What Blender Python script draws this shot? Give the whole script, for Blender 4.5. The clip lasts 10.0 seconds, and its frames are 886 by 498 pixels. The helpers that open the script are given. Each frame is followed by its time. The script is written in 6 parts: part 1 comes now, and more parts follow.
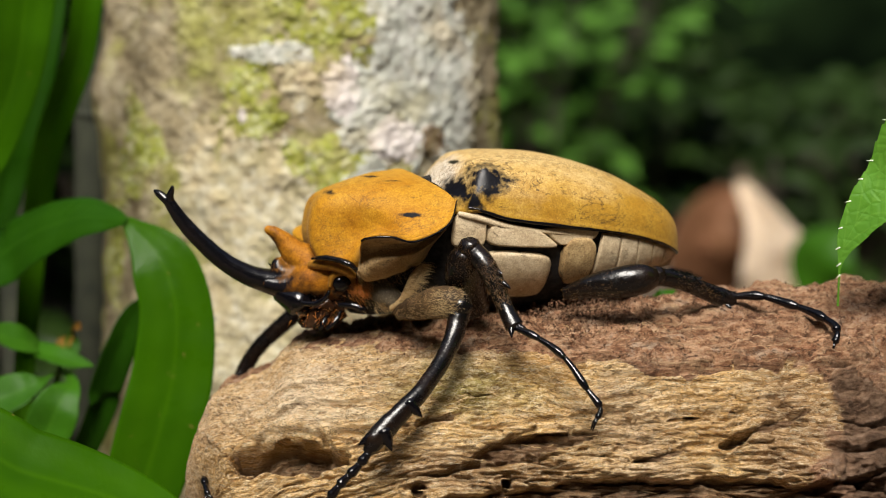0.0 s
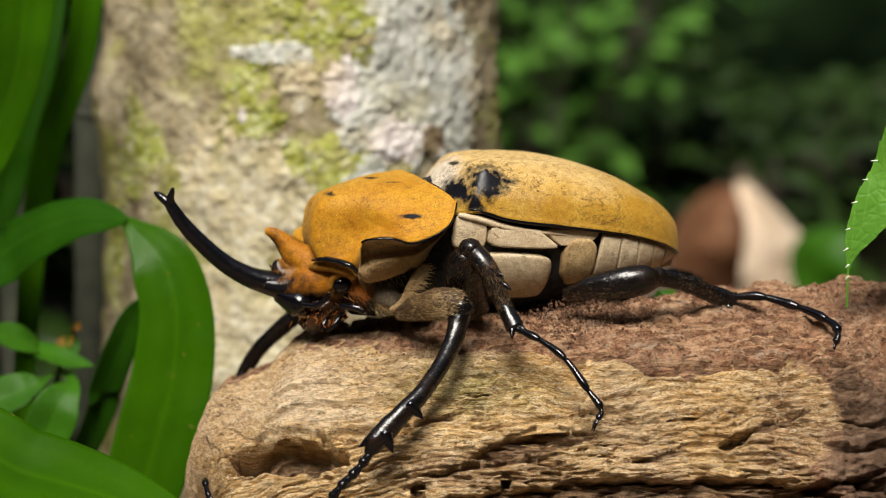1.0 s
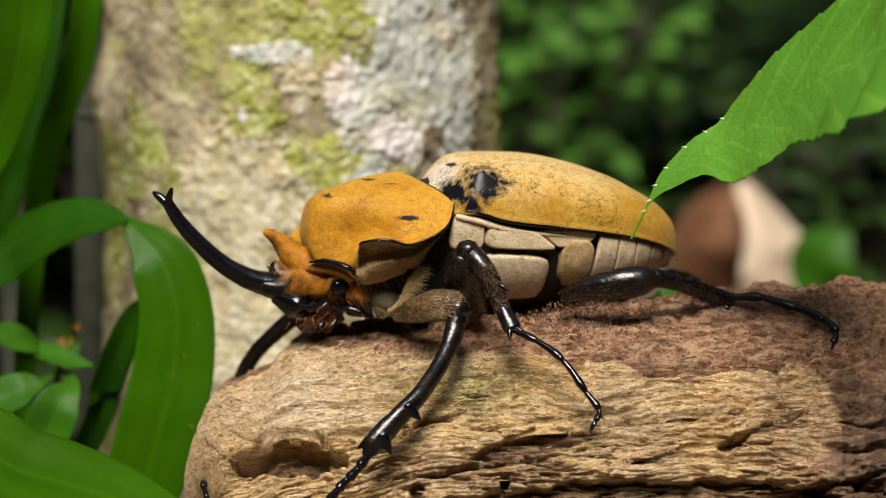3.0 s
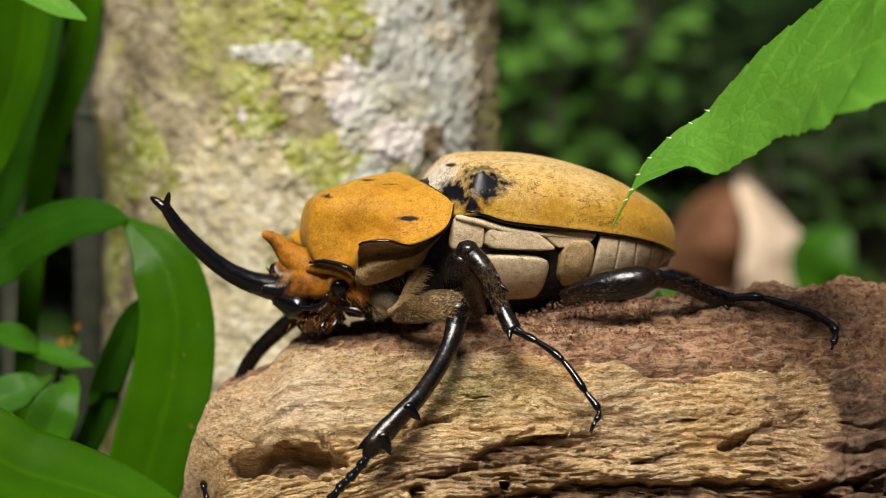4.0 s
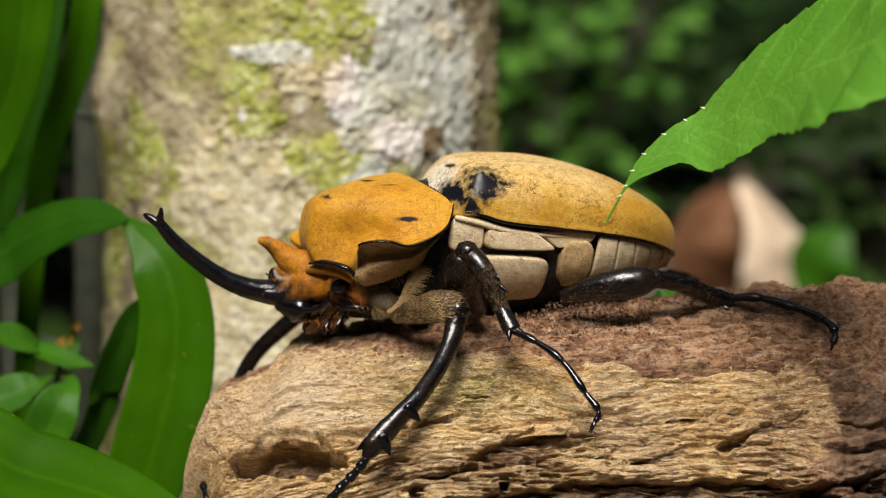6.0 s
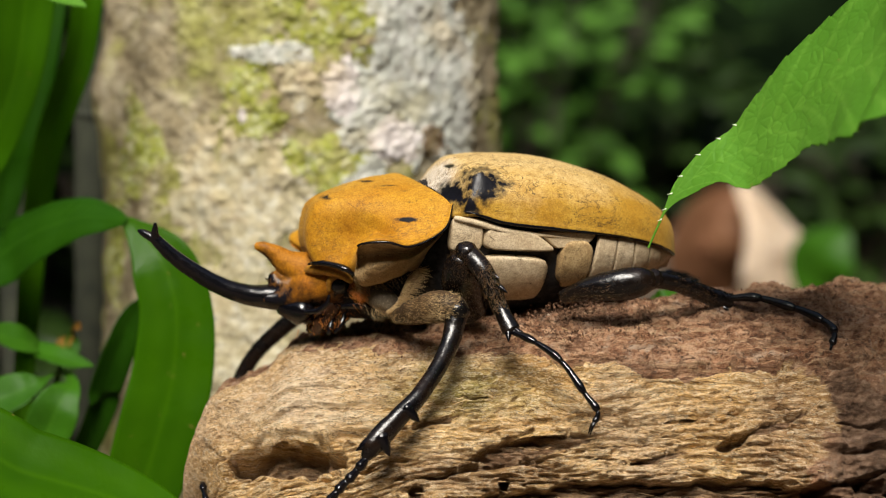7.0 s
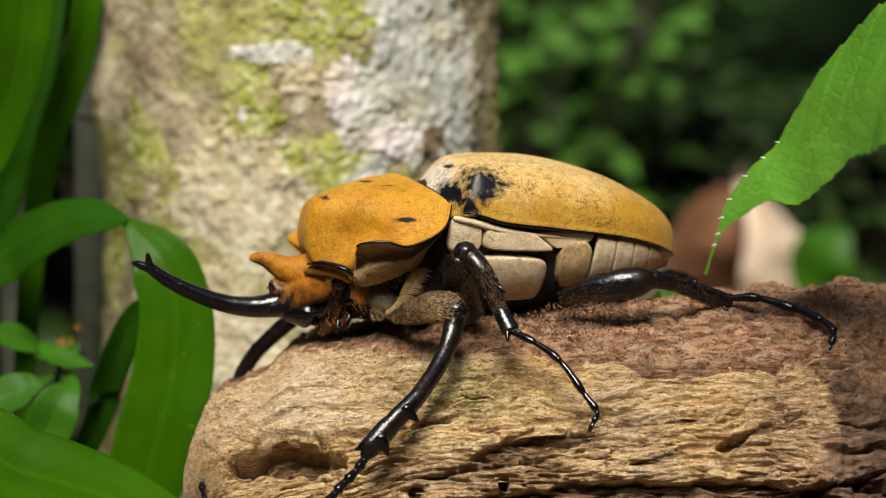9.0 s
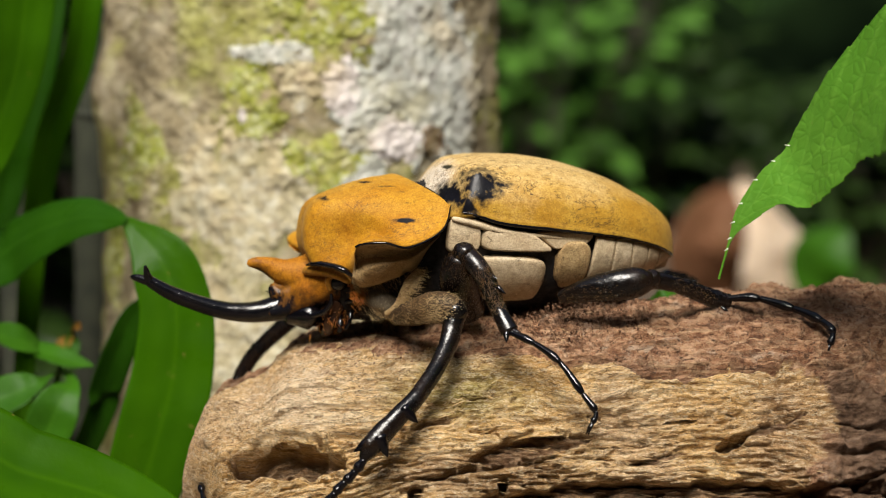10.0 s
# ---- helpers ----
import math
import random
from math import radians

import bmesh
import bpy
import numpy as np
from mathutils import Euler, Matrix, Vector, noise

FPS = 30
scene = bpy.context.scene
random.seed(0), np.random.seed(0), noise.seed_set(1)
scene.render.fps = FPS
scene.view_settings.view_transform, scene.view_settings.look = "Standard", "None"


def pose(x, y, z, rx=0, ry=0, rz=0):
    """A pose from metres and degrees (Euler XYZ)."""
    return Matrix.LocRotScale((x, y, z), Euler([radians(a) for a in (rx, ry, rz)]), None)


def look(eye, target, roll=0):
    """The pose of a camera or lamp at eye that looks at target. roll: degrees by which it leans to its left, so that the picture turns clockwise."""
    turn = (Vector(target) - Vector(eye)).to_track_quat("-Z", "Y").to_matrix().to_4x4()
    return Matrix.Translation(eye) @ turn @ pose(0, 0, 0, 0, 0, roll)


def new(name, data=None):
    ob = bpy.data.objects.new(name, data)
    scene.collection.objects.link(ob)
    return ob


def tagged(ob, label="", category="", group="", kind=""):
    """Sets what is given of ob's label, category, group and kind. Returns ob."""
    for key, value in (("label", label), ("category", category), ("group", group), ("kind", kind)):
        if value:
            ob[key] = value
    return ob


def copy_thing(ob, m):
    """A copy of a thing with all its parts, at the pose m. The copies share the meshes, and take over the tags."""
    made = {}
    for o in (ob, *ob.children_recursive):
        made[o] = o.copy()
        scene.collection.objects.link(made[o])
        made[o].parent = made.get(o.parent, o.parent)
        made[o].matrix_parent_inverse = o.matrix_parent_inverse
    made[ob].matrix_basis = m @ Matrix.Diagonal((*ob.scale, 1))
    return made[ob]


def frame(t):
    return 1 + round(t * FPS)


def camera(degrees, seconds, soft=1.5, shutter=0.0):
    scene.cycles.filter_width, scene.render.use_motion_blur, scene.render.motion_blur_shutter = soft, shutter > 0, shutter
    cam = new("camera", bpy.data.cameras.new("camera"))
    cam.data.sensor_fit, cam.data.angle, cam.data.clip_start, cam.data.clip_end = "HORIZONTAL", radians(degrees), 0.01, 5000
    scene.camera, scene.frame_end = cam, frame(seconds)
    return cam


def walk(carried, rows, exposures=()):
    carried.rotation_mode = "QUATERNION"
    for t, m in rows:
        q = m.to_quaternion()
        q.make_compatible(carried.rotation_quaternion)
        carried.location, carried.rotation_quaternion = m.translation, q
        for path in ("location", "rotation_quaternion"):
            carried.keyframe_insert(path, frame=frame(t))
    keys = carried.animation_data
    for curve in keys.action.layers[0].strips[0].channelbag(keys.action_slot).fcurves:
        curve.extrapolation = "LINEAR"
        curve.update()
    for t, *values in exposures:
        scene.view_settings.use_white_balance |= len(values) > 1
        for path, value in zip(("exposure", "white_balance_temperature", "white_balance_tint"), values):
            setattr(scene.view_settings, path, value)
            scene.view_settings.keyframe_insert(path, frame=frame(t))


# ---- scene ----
# ================= camera =================
cam = camera(30, 10.0, soft=1.0, shutter=0.4)
EYE, AIM = (0.0, -0.34966, 0.13559), (0.0, 0.0, 0.105)
walk(cam, [(0.0, look(EYE, AIM)), (10.0, look(EYE, AIM))])
cam.data.dof.use_dof = True
cam.data.dof.focus_distance = 0.324
cam.data.dof.aperture_fstop = 12.0

# ================= light =================
SUN_EL, SUN_AZ = 51.0, 188.0          # degrees: height, and compass turn from +y towards +x
world = bpy.data.worlds.new("world")
scene.world = world
world.use_nodes = True
sky = world.node_tree.nodes.new("ShaderNodeTexSky")
sky.sky_type, sky.sun_disc = "NISHITA", False
sky.sun_elevation, sky.sun_rotation = radians(SUN_EL), radians(SUN_AZ)
sky.dust_density, sky.air_density = 3.0, 1.0
background = world.node_tree.nodes["Background"]
world.node_tree.links.new(sky.outputs[0], background.inputs[0])
background.inputs[1].default_value = 0.06
sun_data = bpy.data.lights.new("sun", "SUN")
sun_data.energy, sun_data.angle, sun_data.color = 5.0, radians(26), (1.0, 0.95, 0.865)
sun = new("sun", sun_data)
SUN_WAY = Vector((math.sin(radians(SUN_AZ)) * math.cos(radians(SUN_EL)),
                  math.cos(radians(SUN_AZ)) * math.cos(radians(SUN_EL)), math.sin(radians(SUN_EL))))
sun.matrix_world = look(SUN_WAY * 3, (0, 0, 0))
scene.view_settings.exposure = 0.45

# ================= small tools (all shapes in millimetres) =================
MM = 0.001


def spline(points):
    """A smooth curve through the points, as a function of 0..1 (numpy arrays welcome)."""
    pts = np.array(points, float)
    n = len(pts) - 1

    def at(t):
        t = np.clip(np.asarray(t, float), 0, 1) * n
        i = np.minimum(t.astype(int), n - 1)
        u = (t - i)[..., None]
        a, b = pts[np.maximum(i - 1, 0)], pts[i]
        c, d = pts[i + 1], pts[np.minimum(i + 2, n)]
        return 0.5 * (2 * b + (c - a) * u + (2 * a - 5 * b + 4 * c - d) * u ** 2 + (3 * b - a - 3 * c + d) * u ** 3)
    return at


def curve_y(points):
    """Height over length: y as a function of x, through points in order of x."""
    pts = np.array(points, float)
    at = spline(np.c_[np.linspace(0, 1, len(pts)), pts][:, 1:])
    fine = at(np.linspace(0, 1, 200))
    return lambda x: np.interp(x, fine[:, 0], fine[:, 1])


def lattice(ix, iy, iz, seed):
    h = (ix * 374761393 + iy * 668265263 + iz * 2147483647 + seed * 974634777) & 0xFFFFFFFF
    h = ((h ^ (h >> 13)) * 1274126177) & 0xFFFFFFFF
    return ((h ^ (h >> 16)) & 0xFFFF) / 65535.0


def rough(x, y, z, octaves=1, seed=0):
    """Smooth random field in -1..1 over numpy arrays."""
    x, y, z = np.broadcast_arrays(np.asarray(x, float), np.asarray(y, float), np.asarray(z, float))
    total, weight = 0.0, 0.0
    for o in range(octaves):
        k = 2.0 ** o
        X, Y, Z = x * k, y * k, z * k
        ix, iy, iz = (np.floor(v).astype(np.int64) for v in (X, Y, Z))
        u, v, w = ((lambda q: q * q * (3 - 2 * q))(a - b) for a, b in ((X, ix), (Y, iy), (Z, iz)))
        s = 0.0
        for dx in (0, 1):
            for dy in (0, 1):
                for dz in (0, 1):
                    s = s + lattice(ix + dx, iy + dy, iz + dz, seed + o) * (u if dx else 1 - u) * (v if dy else 1 - v) * (w if dz else 1 - w)
        total, weight = total + s / k, weight + 1 / k
    return total / weight * 2 - 1


def smooth(a, b, v):
    q = np.clip((v - a) / (b - a), 0, 1)
    return q * q * (3 - 2 * q)


def raw_mesh(name, verts, faces, origin=(0, 0, 0)):
    """A smooth mesh. faces: an array of quads, a list of polygons, or a pair of both."""
    me = bpy.data.meshes.new(name)
    verts = (np.asarray(verts, float).reshape(-1, 3) - np.array(origin)) * MM
    quads, others = faces if isinstance(faces, tuple) else (faces, [])
    quads = np.asarray(quads, np.int32).reshape(-1, 4)
    loops = np.concatenate([quads.ravel()] + [np.array(f, np.int32) for f in others])
    sizes = np.concatenate([np.full(len(quads), 4, np.int32), np.array([len(f) for f in others], np.int32)])
    starts = np.concatenate([[0], np.cumsum(sizes)[:-1]]).astype(np.int32)
    me.vertices.add(len(verts))
    me.vertices.foreach_set("co", verts.astype(np.float32).ravel())
    me.loops.add(len(loops))
    me.loops.foreach_set("vertex_index", loops.astype(np.int32))
    me.polygons.add(len(sizes))
    me.polygons.foreach_set("loop_start", starts)
    me.polygons.foreach_set("use_smooth", np.ones(len(sizes), bool))
    me.update(calc_edges=True)
    return me


def grid_faces(m, n, wrap=False, start=0, flip=False):
    i, j = np.meshgrid(np.arange(m - 1), np.arange(n if wrap else n - 1), indexing="ij")
    k = (j + 1) % n
    q = np.stack([start + i * n + j, start + i * n + k, start + (i + 1) * n + k, start + (i + 1) * n + j], -1).reshape(-1, 4)
    return q[:, ::-1] if flip else q


def thing(name, label, category, at=(0, 0, 0), turn=0, kind="", group=""):
    """An Empty at the thing's base; at in millimetres, turn in degrees about z."""
    ob = new(name)
    ob.empty_display_size = 0.01
    ob.matrix_basis = pose(at[0] * MM, at[1] * MM, at[2] * MM, 0, 0, turn)
    return tagged(ob, label, category, group, kind)


def part(name, mesh, material, parent=None, label="", origin=(0, 0, 0)):
    ob = new(name, mesh)
    if material is not None:
        mesh.materials.append(material)
    if parent is not None:
        ob.parent = parent
    ob.location = [c * MM for c in origin]
    if label:
        tagged(ob, label)
    return ob


def tube(points, radii, sides=16, steps=40, flat=1.0, flat_way=(0, 1, 0), lumps=0.0, seed=0, close=True):
    """Vertices and faces of a bent, tapering limb. flat squeezes it along flat_way."""
    at, rad = spline(points), spline([[r] for r in radii])
    t = np.linspace(0, 1, steps)
    c, r = at(t), np.maximum(rad(t)[:, 0], 0.02)
    tangent = np.gradient(c, axis=0)
    tangent /= np.linalg.norm(tangent, axis=1)[:, None] + 1e-9
    way = np.array(flat_way, float)
    side = way - tangent * (tangent @ way)[:, None]
    side /= np.linalg.norm(side, axis=1)[:, None] + 1e-9
    up = np.cross(tangent, side)
    a = np.linspace(0, 2 * math.pi, sides, endpoint=False)
    ring = (side[:, None] * (np.cos(a) * flat)[None, :, None] + up[:, None] * np.sin(a)[None, :, None])
    v = c[:, None] + ring * r[:, None, None]
    if lumps:
        v = v + ring * (rough(v[..., 0] * 0.7, v[..., 1] * 0.7, v[..., 2] * 0.7, 3, seed) * lumps)[..., None]
    verts = v.reshape(-1, 3)
    faces = grid_faces(steps, sides, True)
    if close:
        verts = np.vstack([verts, c[:1] - tangent[:1] * r[0] * 0.5, c[-1:] + tangent[-1:] * r[-1] * 0.5])
        n = steps * sides
        ends = [(j, n, (j + 1) % sides) for j in range(sides)]
        ends += [(n - sides + j, n - sides + (j + 1) % sides, n + 1) for j in range(sides)]
        return verts, (faces, ends)
    return verts, (faces, [])


def join(*pieces):
    verts, quads, others, n = [], [], [], 0
    for v, (q, o) in pieces:
        v = np.asarray(v, float).reshape(-1, 3)
        verts.append(v)
        quads.append(np.asarray(q, int).reshape(-1, 4) + n)
        others += [tuple(i + n for i in f) for f in o]
        n += len(v)
    return np.vstack(verts), (np.vstack(quads), others)


def spike(base, tip, r, sides=6):
    base, tip = np.array(base, float), np.array(tip, float)
    mid = base * 0.45 + tip * 0.55
    return tube([base, mid, tip], [r, r * 0.62, r * 0.08], sides, 6, flat_way=(0.3, 0.9, 0.2))


def ball(centre, radii, rings=14, sides=20, bumps=0.0, seed=0):
    th = np.linspace(0.02, math.pi - 0.02, rings)
    a = np.linspace(0, 2 * math.pi, sides, endpoint=False)
    d = np.stack([np.sin(th)[:, None] * np.cos(a), np.sin(th)[:, None] * np.sin(a), np.cos(th)[:, None] * np.ones_like(a)], -1)
    if bumps:
        d = d * (1 + bumps * rough(d[..., 0] * 2 + seed, d[..., 1] * 2, d[..., 2] * 2, 3, seed))[..., None]
    v = np.array(centre) + d * np.array(radii)
    f = grid_faces(rings, sides, True, flip=True)
    return v.reshape(-1, 3), (f, [tuple(range(sides)), tuple(range((rings - 1) * sides, rings * sides))[::-1]])


def hairs(roots, ways, length, thick, seed=0, bend=0.35):
    """Fine bristles: a thin bent three-sided spine for every root."""
    r = np.random.default_rng(seed)
    p, w = np.asarray(roots, float), np.asarray(ways, float)
    n = len(p)
    w = w / (np.linalg.norm(w, axis=1)[:, None] + 1e-9) + r.normal(0, bend, (n, 3))
    ln = (length * r.uniform(0.6, 1.2, n))[:, None]
    s = np.cross(w, r.normal(0, 1, (n, 3)))
    s /= np.linalg.norm(s, axis=1)[:, None] + 1e-9
    u = np.cross(s, w)
    u /= np.linalg.norm(u, axis=1)[:, None] + 1e-9
    droop = r.normal(0, bend * 0.6, (n, 3))
    rows = []
    for f, th in ((0, 1), (0.55, 0.7), (1, 0.12)):
        c = p + w * ln * f + droop * ln * f * f
        rows += [c + (s * math.cos(a) + u * math.sin(a)) * thick * th for a in (0, 2.1, 4.2)]
    verts = np.stack(rows, 1).reshape(-1, 3)
    one = grid_faces(3, 3, True)
    return verts, (np.concatenate([one + 9 * i for i in range(n)]), [])


# ================= materials =================
class Stuff:
    """A node material: a Principled shader with a few shorthand nodes; sizes of patterns in millimetres."""

    def __init__(self, name):
        self.material = bpy.data.materials.new(name)
        self.material.use_nodes = True
        self.nt = self.material.node_tree
        self.shader = self.nt.nodes["Principled BSDF"]
        self.coord = self.nt.nodes.new("ShaderNodeTexCoord").outputs["Object"]

    def put(self, socket, value):
        if isinstance(value, bpy.types.NodeSocket):
            self.nt.links.new(value, socket)
        elif isinstance(value, (tuple, list)) and len(value) == 3 and socket.type == "RGBA":
            socket.default_value = (*value, 1)
        else:
            socket.default_value = value

    def moved(self, stretch=(1, 1, 1), shift=(0, 0, 0)):
        n = self.nt.nodes.new("ShaderNodeMapping")
        self.put(n.inputs["Vector"], self.coord)
        n.inputs["Scale"].default_value, n.inputs["Location"].default_value = stretch, shift
        return n.outputs[0]

    def noise(self, size, detail=4, rough_=0.55, stretch=None, bend=0.0, shift=(0, 0, 0)):
        n = self.nt.nodes.new("ShaderNodeTexNoise")
        self.put(n.inputs["Vector"], self.moved(stretch or (1, 1, 1), shift))
        n.inputs["Scale"].default_value, n.inputs["Detail"].default_value = 1000.0 / size, detail
        n.inputs["Roughness"].default_value, n.inputs["Distortion"].default_value = rough_, bend
        return n.outputs["Fac"]

    def cells(self, size, feature="F1", stretch=None):
        n = self.nt.nodes.new("ShaderNodeTexVoronoi")
        n.feature = feature
        self.put(n.inputs["Vector"], self.moved(stretch or (1, 1, 1)))
        n.inputs["Scale"].default_value = 1000.0 / size
        return n.outputs["Distance"]

    def ramp(self, fac, *stops):
        n = self.nt.nodes.new("ShaderNodeValToRGB")
        self.put(n.inputs[0], fac)
        while len(n.color_ramp.elements) < len(stops):
            n.color_ramp.elements.new(0.5)
        for e, (at, c) in zip(n.color_ramp.elements, stops):
            e.position, e.color = at, (*(c if isinstance(c, tuple) else (c, c, c)), 1)
        return n.outputs[0]

    def mix(self, fac, a, b, mode="MIX"):
        n = self.nt.nodes.new("ShaderNodeMix")
        n.data_type, n.blend_type = "RGBA", mode
        for k, v in ((0, fac), (6, a), (7, b)):
            self.put(n.inputs[k], v)
        return n.outputs[2]

    def sum(self, op, a, b=0.0):
        n = self.nt.nodes.new("ShaderNodeMath")
        n.operation = op
        self.put(n.inputs[0], a)
        self.put(n.inputs[1], b)
        return n.outputs[0]

    def spot(self, centre, radius, ragged=0.5, grain=6.0, edge=0.25, squash=(1, 1, 1)):
        """1 inside a ragged patch round a place on the thing, 0 outside. Millimetres."""
        n = self.nt.nodes.new("ShaderNodeVectorMath")
        n.operation = "SUBTRACT"
        self.put(n.inputs[0], self.coord)
        n.inputs[1].default_value = [c * MM for c in centre]
        q = self.nt.nodes.new("ShaderNodeVectorMath")
        q.operation = "MULTIPLY"
        self.put(q.inputs[0], n.outputs[0])
        q.inputs[1].default_value = [1 / (radius * MM * s) for s in squash]
        ln = self.nt.nodes.new("ShaderNodeVectorMath")
        ln.operation = "LENGTH"
        self.put(ln.inputs[0], q.outputs[0])
        wob = self.sum("MULTIPLY", self.sum("SUBTRACT", self.noise(grain, 5, 0.6, shift=(centre[0] * 0.01, 0, 0)), 0.5), ragged * 2)
        d = self.sum("ADD", ln.outputs["Value"], wob)
        return self.ramp(d, (max(0.0, 0.8 - edge), 1.0), (min(1.0, 0.8 + edge * 0.5), 0.0))

    def attribute(self, name):
        n = self.nt.nodes.new("ShaderNodeAttribute")
        n.attribute_name = name
        return n.outputs["Fac"]

    def chance(self):
        return self.nt.nodes.new("ShaderNodeObjectInfo").outputs["Random"]

    def bump(self, height, strength, depth, before=None):
        n = self.nt.nodes.new("ShaderNodeBump")
        self.put(n.inputs["Height"], height)
        n.inputs["Strength"].default_value, n.inputs["Distance"].default_value = strength, depth * MM
        if before is not None:
            self.put(n.inputs["Normal"], before)
        return n.outputs[0]

    def done(self, colour, rough_=0.6, normal=None, **more):
        s = self.shader.inputs
        self.put(s["Base Color"], colour)
        self.put(s["Roughness"], rough_)
        if normal is not None:
            self.put(s["Normal"], normal)
        for k, v in more.items():
            self.put(s[k.replace("_", " ")], v)
        return self.material


def velvet(name, pale, deep, dark, patches=(), lit_bloom=None, lines=0.0, sheen=0.06, edge=0.3, bare_rough=0.3):
    """Short golden fuzz over dark cuticle: mottled, with worn dark scratches and bare black patches.
    lit_bloom: (heights between which a paler bloom, part light from above, sets in, its colour); lines: strength of
    fine scratches."""
    m = Stuff(name)
    c = m.mix(m.ramp(m.noise(11, 6, 0.6), (0.36, 0.0), (0.64, 1.0)), pale, deep)
    if lit_bloom:
        low, high, tint, extra = lit_bloom
        # paler with height: downy bloom plus sky light on the top, in one tint
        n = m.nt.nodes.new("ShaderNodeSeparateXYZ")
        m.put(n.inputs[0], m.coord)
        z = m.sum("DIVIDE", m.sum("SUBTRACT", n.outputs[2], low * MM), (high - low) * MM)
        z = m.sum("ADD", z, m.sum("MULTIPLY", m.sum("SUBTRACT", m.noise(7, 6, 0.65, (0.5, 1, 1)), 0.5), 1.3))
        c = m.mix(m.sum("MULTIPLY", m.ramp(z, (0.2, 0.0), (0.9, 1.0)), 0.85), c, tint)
        for centre, radius, squash in extra:
            c = m.mix(m.spot(centre, radius, 0.4, 4.0, 0.35, squash), c, (0.66, 0.60, 0.50))
    c = m.mix(m.ramp(m.noise(1.3, 5, 0.65), (0.38, 0.4), (0.55, 0.0)), c, (deep[0] * 0.6, deep[1] * 0.52, deep[2] * 0.5))
    c = m.mix(m.ramp(m.noise(0.32, 3), (0.36, 0.5), (0.58, 0.0)), c, (deep[0] * 0.5, deep[1] * 0.45, deep[2] * 0.5))
    c = m.mix(m.ramp(m.noise(0.42, 3, shift=(0.3, 0.7, 0.1)), (0.60, 0.0), (0.74, 0.4)), c, tuple(min(1.0, 1.35 * q + 0.03) for q in pale))
    worn = m.sum("MULTIPLY", m.ramp(m.noise(3.0, 7, 0.7, (0.45, 1, 1), 1.4), (0.60, 0.0), (0.66, 1.0)),
                 m.ramp(m.noise(16, 3), (0.45, 0.0), (0.58, 1.0)))
    c = m.mix(m.sum("MULTIPLY", worn, 0.8), c, dark)
    if lines:
        wire = m.noise(4.5, 7, 0.62, (0.6, 1, 1.3), 1.6, (0.11, 0.3, 0.2))
        net = m.ramp(wire, (0.482, 0.0), (0.5, 1.0), (0.518, 0.0))
        net = m.sum("MULTIPLY", net, m.ramp(m.noise(9, 5, 0.65, shift=(0.3, 0.1, 0.2)), (0.42, 0.0), (0.54, 1.0)))
        c = m.mix(m.sum("MULTIPLY", net, lines), c, dark)
    bare = 0.0
    for centre, radius, squash in patches:
        q = m.spot(centre, radius, 0.75, 1.9, edge, squash)
        bare = q if bare == 0.0 else m.sum("MAXIMUM", bare, q)
    rough_value = 0.62
    if patches:
        c = m.mix(bare, c, (0.005, 0.005, 0.007))
        rough_value = m.ramp(bare, (0.0, 0.62), (1.0, bare_rough))
        sheen = m.ramp(bare, (0.0, sheen), (1.0, 0.0))
    nap = m.sum("SUBTRACT", 1.0, m.sum("MULTIPLY", bare, 0.85)) if patches else 1.0
    b = m.bump(m.sum("MULTIPLY", m.noise(0.3, 3), nap), 0.45, 0.12, m.bump(m.sum("MULTIPLY", m.noise(1.2, 5), nap), 0.3, 0.3, m.bump(m.noise(4.5, 4), 0.3, 0.6)))
    return m.done(c, rough_value, b, Sheen_Weight=sheen, Sheen_Roughness=0.5, Sheen_Tint=(1.0, 0.8, 0.45), Specular_IOR_Level=m.ramp(bare, (0.0, 0.2), (1.0, 0.16)) if patches else 0.2)


def from_pivot(p):
    return tuple(a - b for a, b in zip(p, (-25.9, 0, 11.1)))


ELYTRA = velvet("ochre_velvet", (0.45, 0.27, 0.035), (0.35, 0.18, 0.014), (0.05, 0.028, 0.012),
                ((((4.9, -17, 30.0)), 5.6, (1.0, 2.2, 0.85)), (((-0.4, -15, 28.2)), 5.0, (0.9, 2.0, 0.75)), (((8.6, -17, 30.3)), 2.4, (1.6, 2.4, 0.55)), (((2.4, -18, 26.4)), 3.4, (0.8, 2.4, 1.2)),
                 (((1.4, -8, 33.7)), 2.0, (2.6, 2.0, 0.28)), (((6.9, -5, 34.9)), 1.0, (3.0, 2.0, 0.2))),
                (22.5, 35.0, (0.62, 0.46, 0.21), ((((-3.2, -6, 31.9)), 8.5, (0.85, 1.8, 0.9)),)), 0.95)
PRONOTUM = velvet("orange_velvet", (0.48, 0.24, 0.012), (0.36, 0.148, 0.004), (0.05, 0.03, 0.015),
                  ((((-10.5, -19, 23.6)), 1.7, (1.5, 4.0, 0.36)), (((-25.5, -8, 27.7)), 1.4, (1.1, 5.0, 0.5)),
                   (((-12.5, -6, 29.9)), 1.3, (2.2, 3.0, 0.25)), (((-16.1, -3, 30.7)), 0.9, (2.4, 3.0, 0.25))),
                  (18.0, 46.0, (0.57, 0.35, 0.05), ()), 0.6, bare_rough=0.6)
